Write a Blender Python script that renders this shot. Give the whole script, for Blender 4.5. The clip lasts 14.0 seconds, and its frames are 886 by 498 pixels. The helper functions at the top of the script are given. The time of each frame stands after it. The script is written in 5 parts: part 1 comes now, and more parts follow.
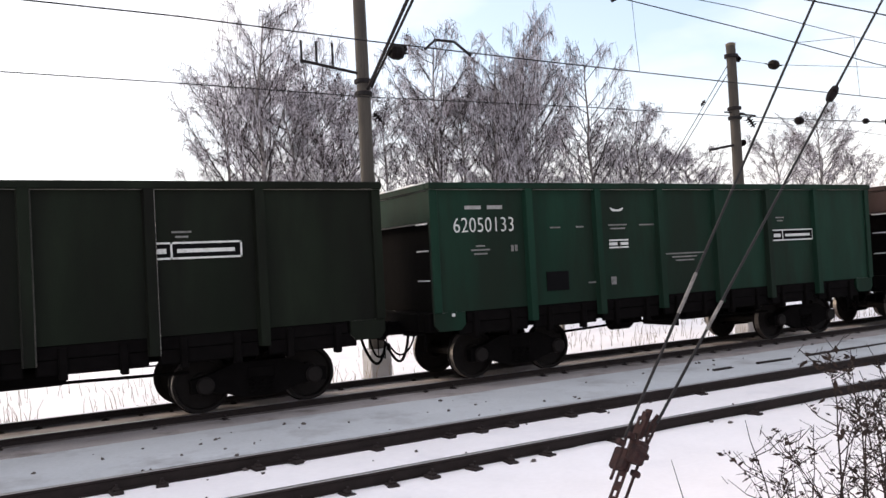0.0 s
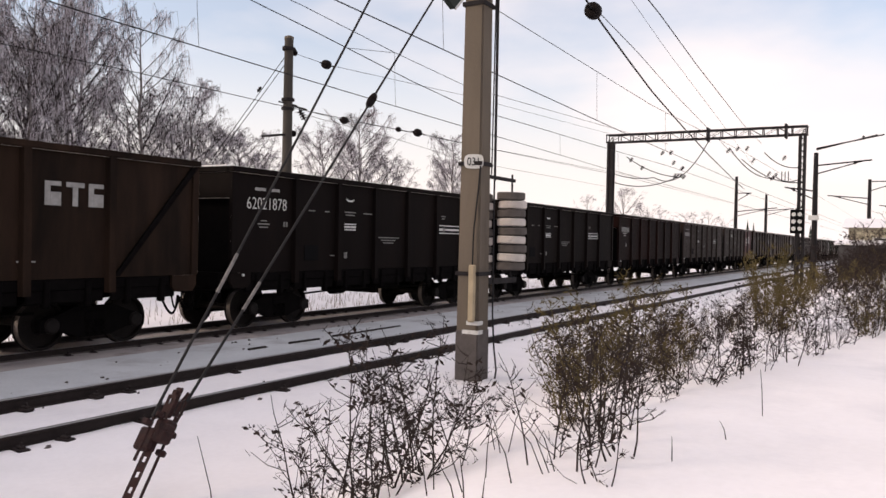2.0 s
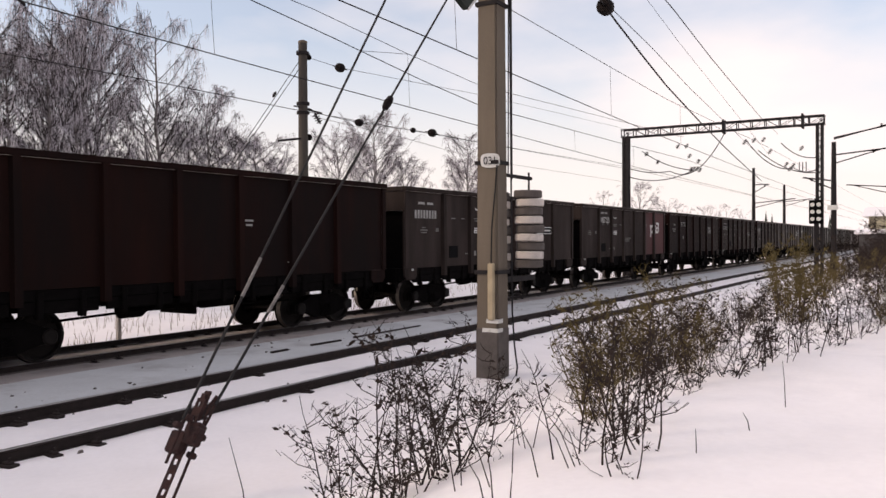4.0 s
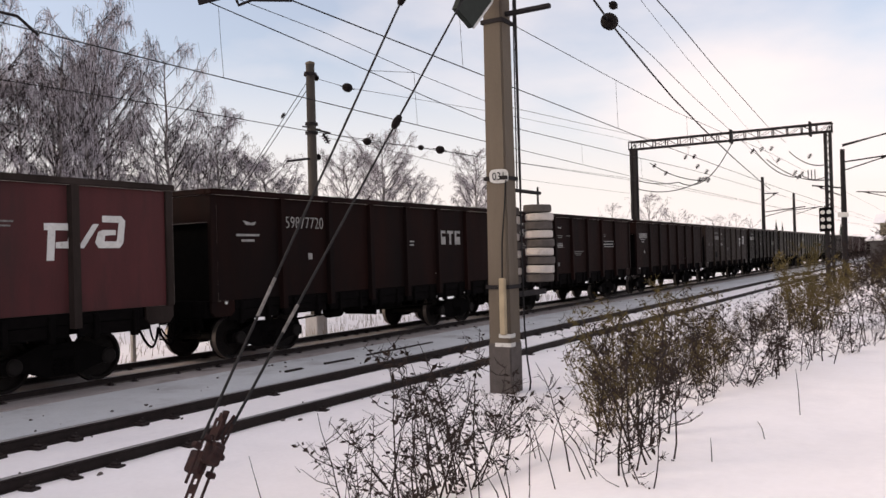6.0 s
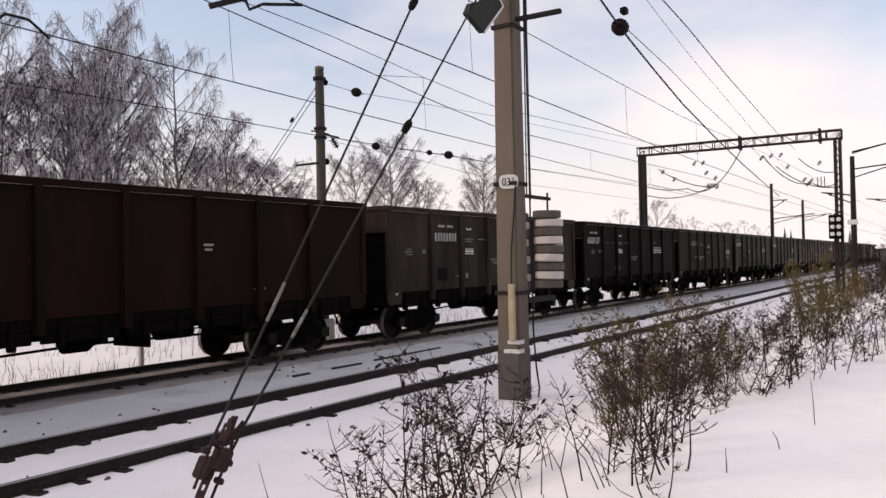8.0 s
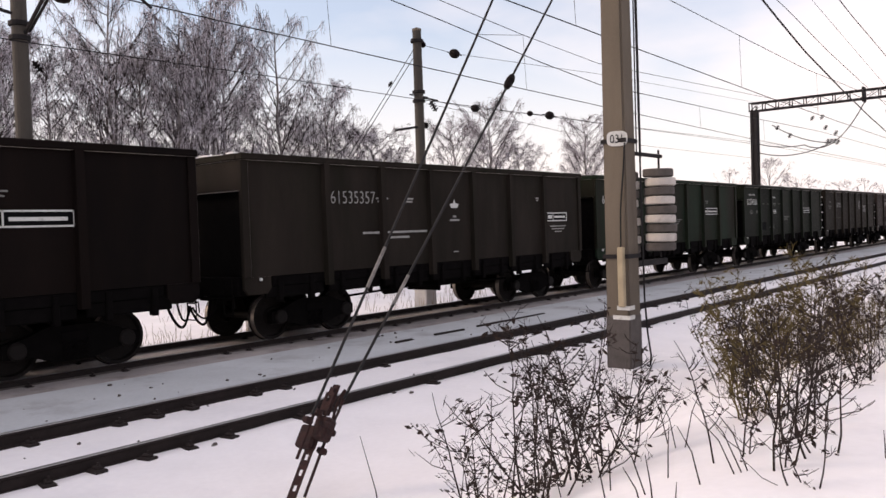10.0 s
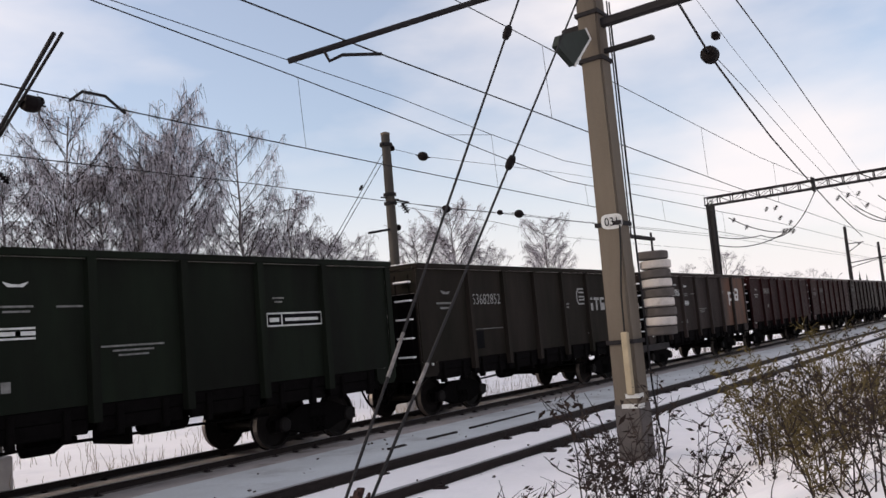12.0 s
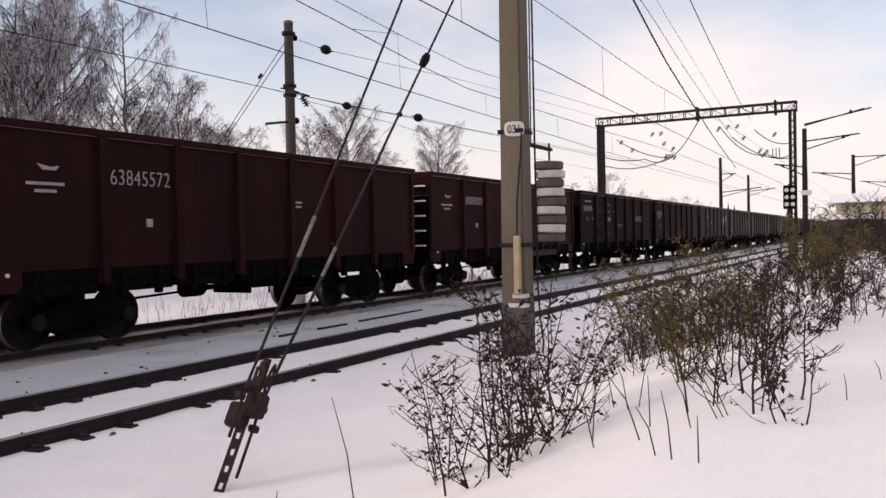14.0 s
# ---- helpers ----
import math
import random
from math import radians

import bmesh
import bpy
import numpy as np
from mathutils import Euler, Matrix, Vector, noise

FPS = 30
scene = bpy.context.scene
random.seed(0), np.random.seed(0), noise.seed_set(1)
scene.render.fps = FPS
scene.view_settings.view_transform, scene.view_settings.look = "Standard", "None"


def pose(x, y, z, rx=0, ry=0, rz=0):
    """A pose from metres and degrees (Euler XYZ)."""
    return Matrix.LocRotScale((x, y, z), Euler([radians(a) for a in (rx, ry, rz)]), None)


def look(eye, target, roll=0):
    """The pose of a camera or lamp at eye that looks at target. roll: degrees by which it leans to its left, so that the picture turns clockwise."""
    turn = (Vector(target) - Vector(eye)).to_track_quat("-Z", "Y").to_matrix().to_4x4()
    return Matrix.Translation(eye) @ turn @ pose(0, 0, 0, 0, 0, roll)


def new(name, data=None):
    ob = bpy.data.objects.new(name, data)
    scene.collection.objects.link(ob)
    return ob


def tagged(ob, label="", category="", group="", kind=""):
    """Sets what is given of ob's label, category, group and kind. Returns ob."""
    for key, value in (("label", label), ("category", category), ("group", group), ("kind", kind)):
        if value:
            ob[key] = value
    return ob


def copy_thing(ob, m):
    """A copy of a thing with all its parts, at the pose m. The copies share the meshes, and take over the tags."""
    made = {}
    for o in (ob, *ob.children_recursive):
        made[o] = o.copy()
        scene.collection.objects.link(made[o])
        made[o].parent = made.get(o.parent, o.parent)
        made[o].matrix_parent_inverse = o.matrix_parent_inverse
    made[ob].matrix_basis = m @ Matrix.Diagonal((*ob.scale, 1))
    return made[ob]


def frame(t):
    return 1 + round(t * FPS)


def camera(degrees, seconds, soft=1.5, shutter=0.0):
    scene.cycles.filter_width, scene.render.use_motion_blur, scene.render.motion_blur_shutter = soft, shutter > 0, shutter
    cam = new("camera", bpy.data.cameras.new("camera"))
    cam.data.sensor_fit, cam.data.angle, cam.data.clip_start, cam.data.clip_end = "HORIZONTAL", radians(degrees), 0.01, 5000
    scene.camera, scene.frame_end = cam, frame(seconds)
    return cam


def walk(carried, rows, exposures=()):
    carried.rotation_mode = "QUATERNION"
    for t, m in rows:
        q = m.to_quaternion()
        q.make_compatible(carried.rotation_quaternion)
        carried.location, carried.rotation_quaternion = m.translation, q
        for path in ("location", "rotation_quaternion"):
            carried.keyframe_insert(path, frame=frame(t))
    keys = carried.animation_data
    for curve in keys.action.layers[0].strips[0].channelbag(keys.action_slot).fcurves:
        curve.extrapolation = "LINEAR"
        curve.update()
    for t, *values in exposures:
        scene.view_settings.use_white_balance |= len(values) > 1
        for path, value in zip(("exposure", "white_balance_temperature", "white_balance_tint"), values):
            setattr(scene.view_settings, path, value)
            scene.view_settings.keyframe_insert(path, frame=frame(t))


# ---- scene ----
cam = camera(57.1, 14.0)
PATH = [
    (0, (-2.711, -8.543, 2.206), (-1.738, -6.796, 2.25), -3.0),
    (0.5, (-2.586, -8.386, 2.201), (-1.292, -6.864, 2.296), -0.5),
    (1, (-2.669, -8.488, 2.213), (-1.079, -7.276, 2.257), 0.2),
    (1.5, (-2.681, -8.553, 2.217), (-0.979, -7.503, 2.193), 0.8),
    (2, (-2.721, -8.602, 2.192), (-0.986, -7.608, 2.171), 1.2),
    (2.5, (-2.771, -8.603, 2.188), (-1.04, -7.602, 2.154), 1.0),
    (3, (-2.8, -8.613, 2.207), (-1.075, -7.602, 2.169), 0.6),
    (5.5, (-2.874, -8.622, 2.177), (-1.168, -7.577, 2.188), -1.3),
    (6, (-2.909, -8.645, 2.198), (-1.206, -7.596, 2.215), -1.5),
    (6.5, (-2.914, -8.669, 2.208), (-1.213, -7.618, 2.232), -1.6),
    (7, (-2.925, -8.649, 2.213), (-1.223, -7.6, 2.241), -1.4),
    (9.5, (-2.631, -8.416, 2.193), (-1.008, -7.248, 2.184), -0.8),
    (10, (-2.516, -8.258, 2.176), (-0.966, -6.995, 2.127), -1.9),
    (10.5, (-2.372, -7.854, 2.082), (-0.852, -6.554, 2.074), -2.1),
    (11, (-1.981, -7.498, 2.07), (-0.46, -6.214, 2.257), -2.7),
    (11.5, (-1.994, -7.277, 2.071), (-0.433, -6.043, 2.271), -4.1),
    (12, (-2.464, -7.43, 1.943), (-0.85, -6.267, 2.157), -4.8),
    (12.5, (-2.28, -7.239, 1.891), (-0.638, -6.099, 1.953), -2.1),
    (13, (-2.349, -7.204, 1.839), (-0.634, -6.176, 1.839), -0.7),
    (13.5, (-2.693, -7.369, 1.839), (-0.913, -6.457, 1.808), -0.4),
    (14, (-2.843, -7.396, 1.792), (-1.082, -6.45, 1.761), -1.1),
]
walk(cam, [(t, look(eye, target, roll)) for t, eye, target, roll in PATH],
     [(0, 0.75, 6700, 10), (0.5, 0.72, 6950, 11), (1.0, 0.62, 7050, 15), (1.5, 0.4, 7050, 15), (3.0, 0.25, 7070, 16), (6.0, 0.22, 7040, 15), (9.5, 0.2, 6900, 16), (10.5, 0.54, 7050, 16), (11.0, 0.46, 6950, 13), (12.0, 0.15, 6600, 11), (12.5, 0.15, 6750, 13), (13.0, 0.2, 6900, 15), (14.0, 0.15, 6950, 15)])

# ---- light ----
world = bpy.data.worlds.new("winter_sky")
scene.world = world
world.use_nodes = True
wn, wl = world.node_tree.nodes, world.node_tree.links
wn.clear()
w_out = wn.new("ShaderNodeOutputWorld")
w_bg = wn.new("ShaderNodeBackground")
w_sky = wn.new("ShaderNodeTexSky")
w_sky.sky_type, w_sky.sun_disc = "NISHITA", False
w_sky.sun_elevation, w_sky.sun_rotation = radians(24), radians(-40)
w_sky.air_density, w_sky.dust_density, w_sky.ozone_density = 1.0, 2.0, 1.5
w_co = wn.new("ShaderNodeTexCoord")
w_map = wn.new("ShaderNodeMapping")
w_map.inputs["Scale"].default_value = (1.0, 1.0, 2.6)
w_noise = wn.new("ShaderNodeTexNoise")
w_noise.inputs["Scale"].default_value, w_noise.inputs["Detail"].default_value = 2.2, 6.0
w_ramp = wn.new("ShaderNodeValToRGB")
w_ramp.color_ramp.elements[0].position, w_ramp.color_ramp.elements[1].position = 0.36, 0.66
w_ramp.color_ramp.elements[0].color, w_ramp.color_ramp.elements[1].color = (0.20, 0.20, 0.20, 1), (0.95, 0.95, 0.95, 1)
w_mix = wn.new("ShaderNodeMix")
w_mix.data_type = "RGBA"
w_mix.inputs["B"].default_value = (8.7, 8.25, 8.4, 1)   # thin high cloud
wl.new(w_co.outputs["Generated"], w_map.inputs["Vector"])
wl.new(w_map.outputs["Vector"], w_noise.inputs["Vector"])
wl.new(w_noise.outputs["Fac"], w_ramp.inputs["Fac"])
w_sep = wn.new("ShaderNodeSeparateXYZ")
w_haze = wn.new("ShaderNodeMapRange")      # haze thickens towards the horizon
w_haze.inputs["From Min"].default_value, w_haze.inputs["From Max"].default_value = 0.02, 0.30
w_haze.inputs["To Min"].default_value, w_haze.inputs["To Max"].default_value = 0.97, 0.0
w_most = wn.new("ShaderNodeMath")
w_most.operation = "MAXIMUM"
wl.new(w_co.outputs["Generated"], w_sep.inputs[0])
wl.new(w_sep.outputs["Z"], w_haze.inputs["Value"])
wl.new(w_haze.outputs[0], w_most.inputs[0])
wl.new(w_ramp.outputs["Color"], w_most.inputs[1])
wl.new(w_most.outputs[0], w_mix.inputs["Factor"])
w_gain = wn.new("ShaderNodeVectorMath")
w_gain.operation, w_gain.inputs["Scale"].default_value = "SCALE", 1.75
wl.new(w_sky.outputs["Color"], w_gain.inputs[0])
wl.new(w_gain.outputs["Vector"], w_mix.inputs["A"])
wl.new(w_mix.outputs["Result"], w_bg.inputs["Color"])
w_bg.inputs["Strength"].default_value = 0.105
wl.new(w_bg.outputs["Background"], w_out.inputs["Surface"])

sun = new("sun", bpy.data.lights.new("sun", "SUN"))
sun.data.energy, sun.data.angle, sun.data.color = 1.1, radians(14), (1.0, 0.84, 0.71)
sun.matrix_world = look((0, 0, 30), (18, -22, 17))

# ---- materials ----
def mat(name, colour, rough=0.8, spread=0.25, scale=6.0, metal=0.0, bump=0.2, stain=None, stain_amount=0.4, stain_scale=1.2, streak=False, fine=60.0, sheen=0.25, veil_sheen=0.0):
    """Paint or raw stuff: two scales of colour variation, fine relief, and stains of another colour."""
    m = bpy.data.materials.new(name)
    m.use_nodes = True
    n, l = m.node_tree.nodes, m.node_tree.links
    b = n["Principled BSDF"]
    b.inputs["Roughness"].default_value, b.inputs["Metallic"].default_value = rough, metal
    b.inputs["Specular IOR Level"].default_value = sheen
    # Grazing-angle sheen added to lighten the far wagons like veiling glare.
    if veil_sheen:
        b.inputs["Sheen Weight"].default_value, b.inputs["Sheen Roughness"].default_value = veil_sheen, 0.16
        b.inputs["Sheen Tint"].default_value = (1.0, 0.92, 0.86, 1)
    co = n.new("ShaderNodeTexCoord")
    src = co.outputs["Object"]
    if streak:
        mp = n.new("ShaderNodeMapping")
        mp.inputs["Scale"].default_value = (1.0, 1.0, 0.22)
        l.new(src, mp.inputs["Vector"])
        src = mp.outputs["Vector"]
    info = n.new("ShaderNodeObjectInfo")
    off = n.new("ShaderNodeVectorMath")
    off.operation = "ADD"
    mul = n.new("ShaderNodeMath")
    mul.operation, mul.inputs[1].default_value = "MULTIPLY", 37.0
    l.new(info.outputs["Random"], mul.inputs[0])
    l.new(src, off.inputs[0])
    l.new(mul.outputs[0], off.inputs[1])
    big, small = n.new("ShaderNodeTexNoise"), n.new("ShaderNodeTexNoise")
    big.inputs["Scale"].default_value, big.inputs["Detail"].default_value = scale, 5.0
    small.inputs["Scale"].default_value, small.inputs["Detail"].default_value = fine, 4.0
    l.new(off.outputs[0], big.inputs["Vector"])
    l.new(co.outputs["Object"], small.inputs["Vector"])
    ramp = n.new("ShaderNodeValToRGB")
    lo = [c * (1 - spread) for c in colour]
    hi = [min(1.0, c * (1 + spread)) for c in colour]
    ramp.color_ramp.elements[0].position, ramp.color_ramp.elements[1].position = 0.3, 0.7
    ramp.color_ramp.elements[0].color, ramp.color_ramp.elements[1].color = (*lo, 1), (*hi, 1)
    add = n.new("ShaderNodeMath")
    add.operation = "MULTIPLY_ADD"
    add.inputs[1].default_value, add.inputs[2].default_value = 0.35, 0.0
    l.new(small.outputs["Fac"], add.inputs[0])
    sub = n.new("ShaderNodeMath")
    sub.operation = "MULTIPLY_ADD"
    sub.inputs[1].default_value = 0.65
    l.new(big.outputs["Fac"], sub.inputs[0])
    l.new(add.outputs[0], sub.inputs[2])
    l.new(sub.outputs[0], ramp.inputs["Fac"])
    col = ramp.outputs["Color"]
    if stain:
        st = n.new("ShaderNodeTexNoise")
        st.inputs["Scale"].default_value, st.inputs["Detail"].default_value = stain_scale, 8.0
        st.inputs["Roughness"].default_value = 0.65
        l.new(off.outputs[0], st.inputs["Vector"])
        sr = n.new("ShaderNodeValToRGB")
        sr.color_ramp.elements[0].position = 0.62 - 0.3 * stain_amount
        sr.color_ramp.elements[1].position = 0.78 - 0.2 * stain_amount
        l.new(st.outputs["Fac"], sr.inputs["Fac"])
        mx = n.new("ShaderNodeMix")
        mx.data_type = "RGBA"
        mx.inputs["B"].default_value = (*stain, 1)
        l.new(sr.outputs["Color"], mx.inputs["Factor"])
        l.new(col, mx.inputs["A"])
        col = mx.outputs["Result"]
    l.new(col, b.inputs["Base Color"])
    if bump:
        bp = n.new("ShaderNodeBump")
        bp.inputs["Strength"].default_value, bp.inputs["Distance"].default_value = bump, 0.02
        l.new(sub.outputs[0], bp.inputs["Height"])
        l.new(bp.outputs["Normal"], b.inputs["Normal"])
    return m


SNOW = mat("snow", (0.87, 0.842, 0.855), 0.75, 0.05, 0.9, bump=0.35, stain=(0.76, 0.74, 0.765), stain_amount=0.3, stain_scale=0.5, fine=14.0)
DIRTY_SNOW = mat("grimy_trackside_snow", (0.37, 0.335, 0.325), 0.8, 0.2, 1.2, bump=0.4, stain=(0.2, 0.17, 0.16), stain_amount=0.35, stain_scale=1.6, fine=25.0)
GREY_SNOW = mat("blue_grey_snow", (0.53, 0.55, 0.57), 0.8, 0.12, 0.8, bump=0.4, stain=(0.36, 0.36, 0.37), stain_amount=0.35, stain_scale=0.9, fine=18.0)
BALLAST = mat("oily_ballast", (0.10, 0.085, 0.08), 0.9, 0.4, 14.0, bump=0.8, fine=45.0)
RAIL_STEEL = mat("rusty_rail_side", (0.020, 0.014, 0.013), 0.75, 0.3, 9.0, 0.2, 0.3)
RAIL_TOP = mat("worn_rail_head", (0.35, 0.34, 0.34), 0.35, 0.15, 20.0, 0.8, 0.05)
CONCRETE = mat("weathered_concrete", (0.125, 0.103, 0.080), 0.9, 0.18, 3.0, bump=0.35, stain=(0.085, 0.068, 0.054), stain_amount=0.45, stain_scale=1.5, streak=True)
MAST_CONCRETE = mat("dark_mast_concrete", (0.068, 0.060, 0.052), 0.9, 0.25, 3.0, bump=0.35, stain=(0.030, 0.027, 0.025), stain_amount=0.5, stain_scale=1.5, streak=True)
BITUMEN = mat("tarred_concrete", (0.085, 0.074, 0.069), 0.8, 0.25, 6.0, bump=0.3)
SLEEPER = mat("concrete_sleeper", (0.3, 0.28, 0.27), 0.9, 0.2, 5.0)
STEEL_DARK = mat("dark_galvanised_steel", (0.020, 0.018, 0.019), 0.75, 0.3, 8.0, 0.0, 0.15, sheen=0.1)
WIRE = mat("oxidised_wire", (0.014, 0.013, 0.014), 0.75, 0.3, 20.0, 0.1, 0.0)
RUST = mat("rusty_iron", (0.036, 0.017, 0.016), 0.85, 0.4, 25.0, 0.2, 0.6, stain=(0.025, 0.016, 0.017), stain_amount=0.6, stain_scale=14.0)
WHITE_PAINT = mat("dull_white_paint", (0.54, 0.54, 0.52), 0.7, 0.12, 7.0, bump=0.1, stain=(0.35, 0.34, 0.32), stain_amount=0.3, stain_scale=9.0)
FADED_WHITE = mat("faded_white_stencil", (0.26, 0.255, 0.245), 0.8, 0.3, 8.0, bump=0.0)
THIN_WHITE = mat("thin_worn_stencil", (0.15, 0.147, 0.14), 0.8, 0.5, 11.0, bump=0.0)
BLACK_PAINT = mat("black_paint", (0.004, 0.004, 0.0045), 0.75, 0.2, 5.0, bump=0.05, sheen=0.04)
# Grimy steel, darkened further so the colour holds the shade under the wagons.
UNDERFRAME = mat("grimy_shaded_underframe", (0.0040, 0.0034, 0.0034), 0.9, 0.4, 6.0, 0.0, 0.3, sheen=0.03)
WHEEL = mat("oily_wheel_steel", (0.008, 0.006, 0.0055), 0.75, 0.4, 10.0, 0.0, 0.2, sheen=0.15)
WHEEL_RIM = mat("polished_wheel_rim", (0.16, 0.14, 0.13), 0.4, 0.2, 12.0, 0.7, 0.05)
PORCELAIN = mat("dark_glazed_insulator", (0.008, 0.006, 0.006), 0.6, 0.2, 5.0, bump=0.0, sheen=0.06)
# Base colours kept below real paint, carrying the shade of the backlit sides.
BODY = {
    "green": mat("green_wagon_paint", (0.0085, 0.0275, 0.0178), 0.6, 0.42, 1.3, bump=0.3, stain=(0.0096, 0.0160, 0.0112), stain_amount=0.75, stain_scale=0.8, streak=True, sheen=0.045, veil_sheen=1.0),
    "dark_green": mat("dark_green_wagon_paint", (0.0092, 0.0172, 0.0105), 0.6, 0.42, 1.3, bump=0.3, stain=(0.0120, 0.0078, 0.0058), stain_amount=0.7, stain_scale=0.55, streak=True, sheen=0.045, veil_sheen=1.0),
    "black_green": mat("blackened_green_wagon_paint", (0.0085, 0.0118, 0.0076), 0.6, 0.42, 1.3, bump=0.3, stain=(0.0062, 0.0066, 0.0052), stain_amount=0.75, stain_scale=0.9, streak=True, sheen=0.045, veil_sheen=1.0),
    "grey": mat("dusty_grey_wagon_paint", (0.0350, 0.0265, 0.0240), 0.7, 0.42, 1.3, bump=0.3, stain=(0.0170, 0.0125, 0.0110), stain_amount=0.75, stain_scale=0.9, streak=True, sheen=0.045, veil_sheen=1.0),
    "brown": mat("brown_wagon_paint", (0.0125, 0.0046, 0.0036), 0.7, 0.42, 1.3, bump=0.3, stain=(0.0068, 0.0042, 0.0040), stain_amount=0.75, stain_scale=0.9, streak=True, sheen=0.045, veil_sheen=1.0),
    "olive": mat("olive_brown_wagon_paint", (0.0225, 0.0132, 0.0090), 0.7, 0.42, 1.3, bump=0.3, stain=(0.0080, 0.0056, 0.0044), stain_amount=0.75, stain_scale=0.9, streak=True, sheen=0.045, veil_sheen=1.0),
    "red": mat("oxide_red_wagon_paint", (0.0225, 0.0055, 0.0055), 0.65, 0.42, 1.3, bump=0.3, stain=(0.0127, 0.0047, 0.0047), stain_amount=0.75, stain_scale=0.9, streak=True, sheen=0.045, veil_sheen=1.0),
    "black": mat("near_black_wagon_paint", (0.0070, 0.0045, 0.0038), 0.7, 0.42, 1.3, bump=0.3, stain=(0.0044, 0.0031, 0.0029), stain_amount=0.75, stain_scale=0.9, streak=True, sheen=0.045, veil_sheen=1.0),
    "pale_grey": mat("pale_grey_wagon_paint", (0.0520, 0.0350, 0.0330), 0.7, 0.42, 1.3, bump=0.3, stain=(0.0330, 0.0230, 0.0210), stain_amount=0.75, stain_scale=0.9, streak=True, sheen=0.045, veil_sheen=1.0),
    "dark_grey": mat("dark_grey_wagon_paint", (0.0190, 0.0150, 0.0125), 0.7, 0.42, 1.3, bump=0.3, stain=(0.0105, 0.0098, 0.0068), stain_amount=0.6, stain_scale=0.9, streak=True, sheen=0.045, veil_sheen=1.0),
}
PATCH_RED = mat("red_end_panel_paint", (0.060, 0.012, 0.013), 0.65, 0.25, 2.0, bump=0.1, stain=(0.032, 0.010, 0.010), stain_amount=0.4, stain_scale=1.5, streak=True)
PATCH_FADED = mat("worn_rusty_end_panel_paint", (0.052, 0.027, 0.019), 0.65, 0.3, 2.0, bump=0.1, stain=(0.024, 0.015, 0.012), stain_amount=0.6, stain_scale=1.5, streak=True)
PATCH_ORANGE = mat("faded_orange_end_panel_paint", (0.085, 0.034, 0.016), 0.65, 0.3, 2.0, bump=0.1, stain=(0.022, 0.014, 0.011), stain_amount=0.5, stain_scale=1.5, streak=True)
BARK = mat("birch_bark", (0.032, 0.026, 0.026), 0.9, 0.45, 5.0, bump=0.5)
BIRCH_BARK = mat("pale_birch_bark", (0.21, 0.19, 0.19), 0.85, 0.35, 4.0, bump=0.4, stain=(0.035, 0.028, 0.028), stain_amount=0.6, stain_scale=3.0)
FROST_TWIG = mat("frosted_twigs", (0.50, 0.47, 0.51), 0.9, 0.45, 2.5, bump=0.0)
TWIG = mat("dark_bare_twigs", (0.043, 0.034, 0.035), 0.9, 0.45, 2.5, bump=0.0)
WEED = mat("dry_weed_stalk", (0.020, 0.013, 0.011), 0.9, 0.4, 8.0, bump=0.0)
SEED = mat("dry_seed_heads", (0.024, 0.015, 0.012), 0.9, 0.5, 8.0, bump=0.0)
OLIVE_WEED = mat("olive_dry_grass", (0.095, 0.072, 0.026), 0.9, 0.4, 5.0, bump=0.0)
FAR_WOOD = mat("distant_bare_wood", (0.10, 0.085, 0.085), 1.0, 0.3, 0.4, bump=0.0)
PLASTER = mat("pale_building_plaster", (0.42, 0.38, 0.28), 0.9, 0.15, 0.8, bump=0.1)

# ---- mesh helpers ----
def part(name, bm, material, parent=None, label="", smooth=False):
    """Links a bmesh, or shares a mesh, as ONE object under a thing or a part."""
    if isinstance(bm, bmesh.types.BMesh):
        me = bpy.data.meshes.new(name)
        if smooth:
            for f in bm.faces:
                f.smooth = True
        bm.to_mesh(me)
        bm.free()
        me.materials.append(material)
    else:
        me = bm
    ob = new(name, me)
    if parent:
        ob.parent = parent
    if label:
        ob["label"] = label
    return ob


def thing(name, m, label, category, group="", kind=""):
    ob = new(name)
    ob.matrix_basis = m
    ob.empty_display_size = 0.2
    return tagged(ob, label, category, group, kind)


def add_box(bm, x0, x1, y0, y1, z0, z1, bevel=0.0):
    r = bmesh.ops.create_cube(bm, size=1.0, matrix=Matrix.LocRotScale(((x0 + x1) / 2, (y0 + y1) / 2, (z0 + z1) / 2), None, (x1 - x0, y1 - y0, z1 - z0)))
    if bevel:
        es = list({e for v in r["verts"] for e in v.link_edges})
        bmesh.ops.bevel(bm, geom=es, offset=bevel, segments=1, affect="EDGES")
    return bm


def box(x0, x1, y0, y1, z0, z1, bevel=0.0):
    return add_box(bmesh.new(), x0, x1, y0, y1, z0, z1, bevel)


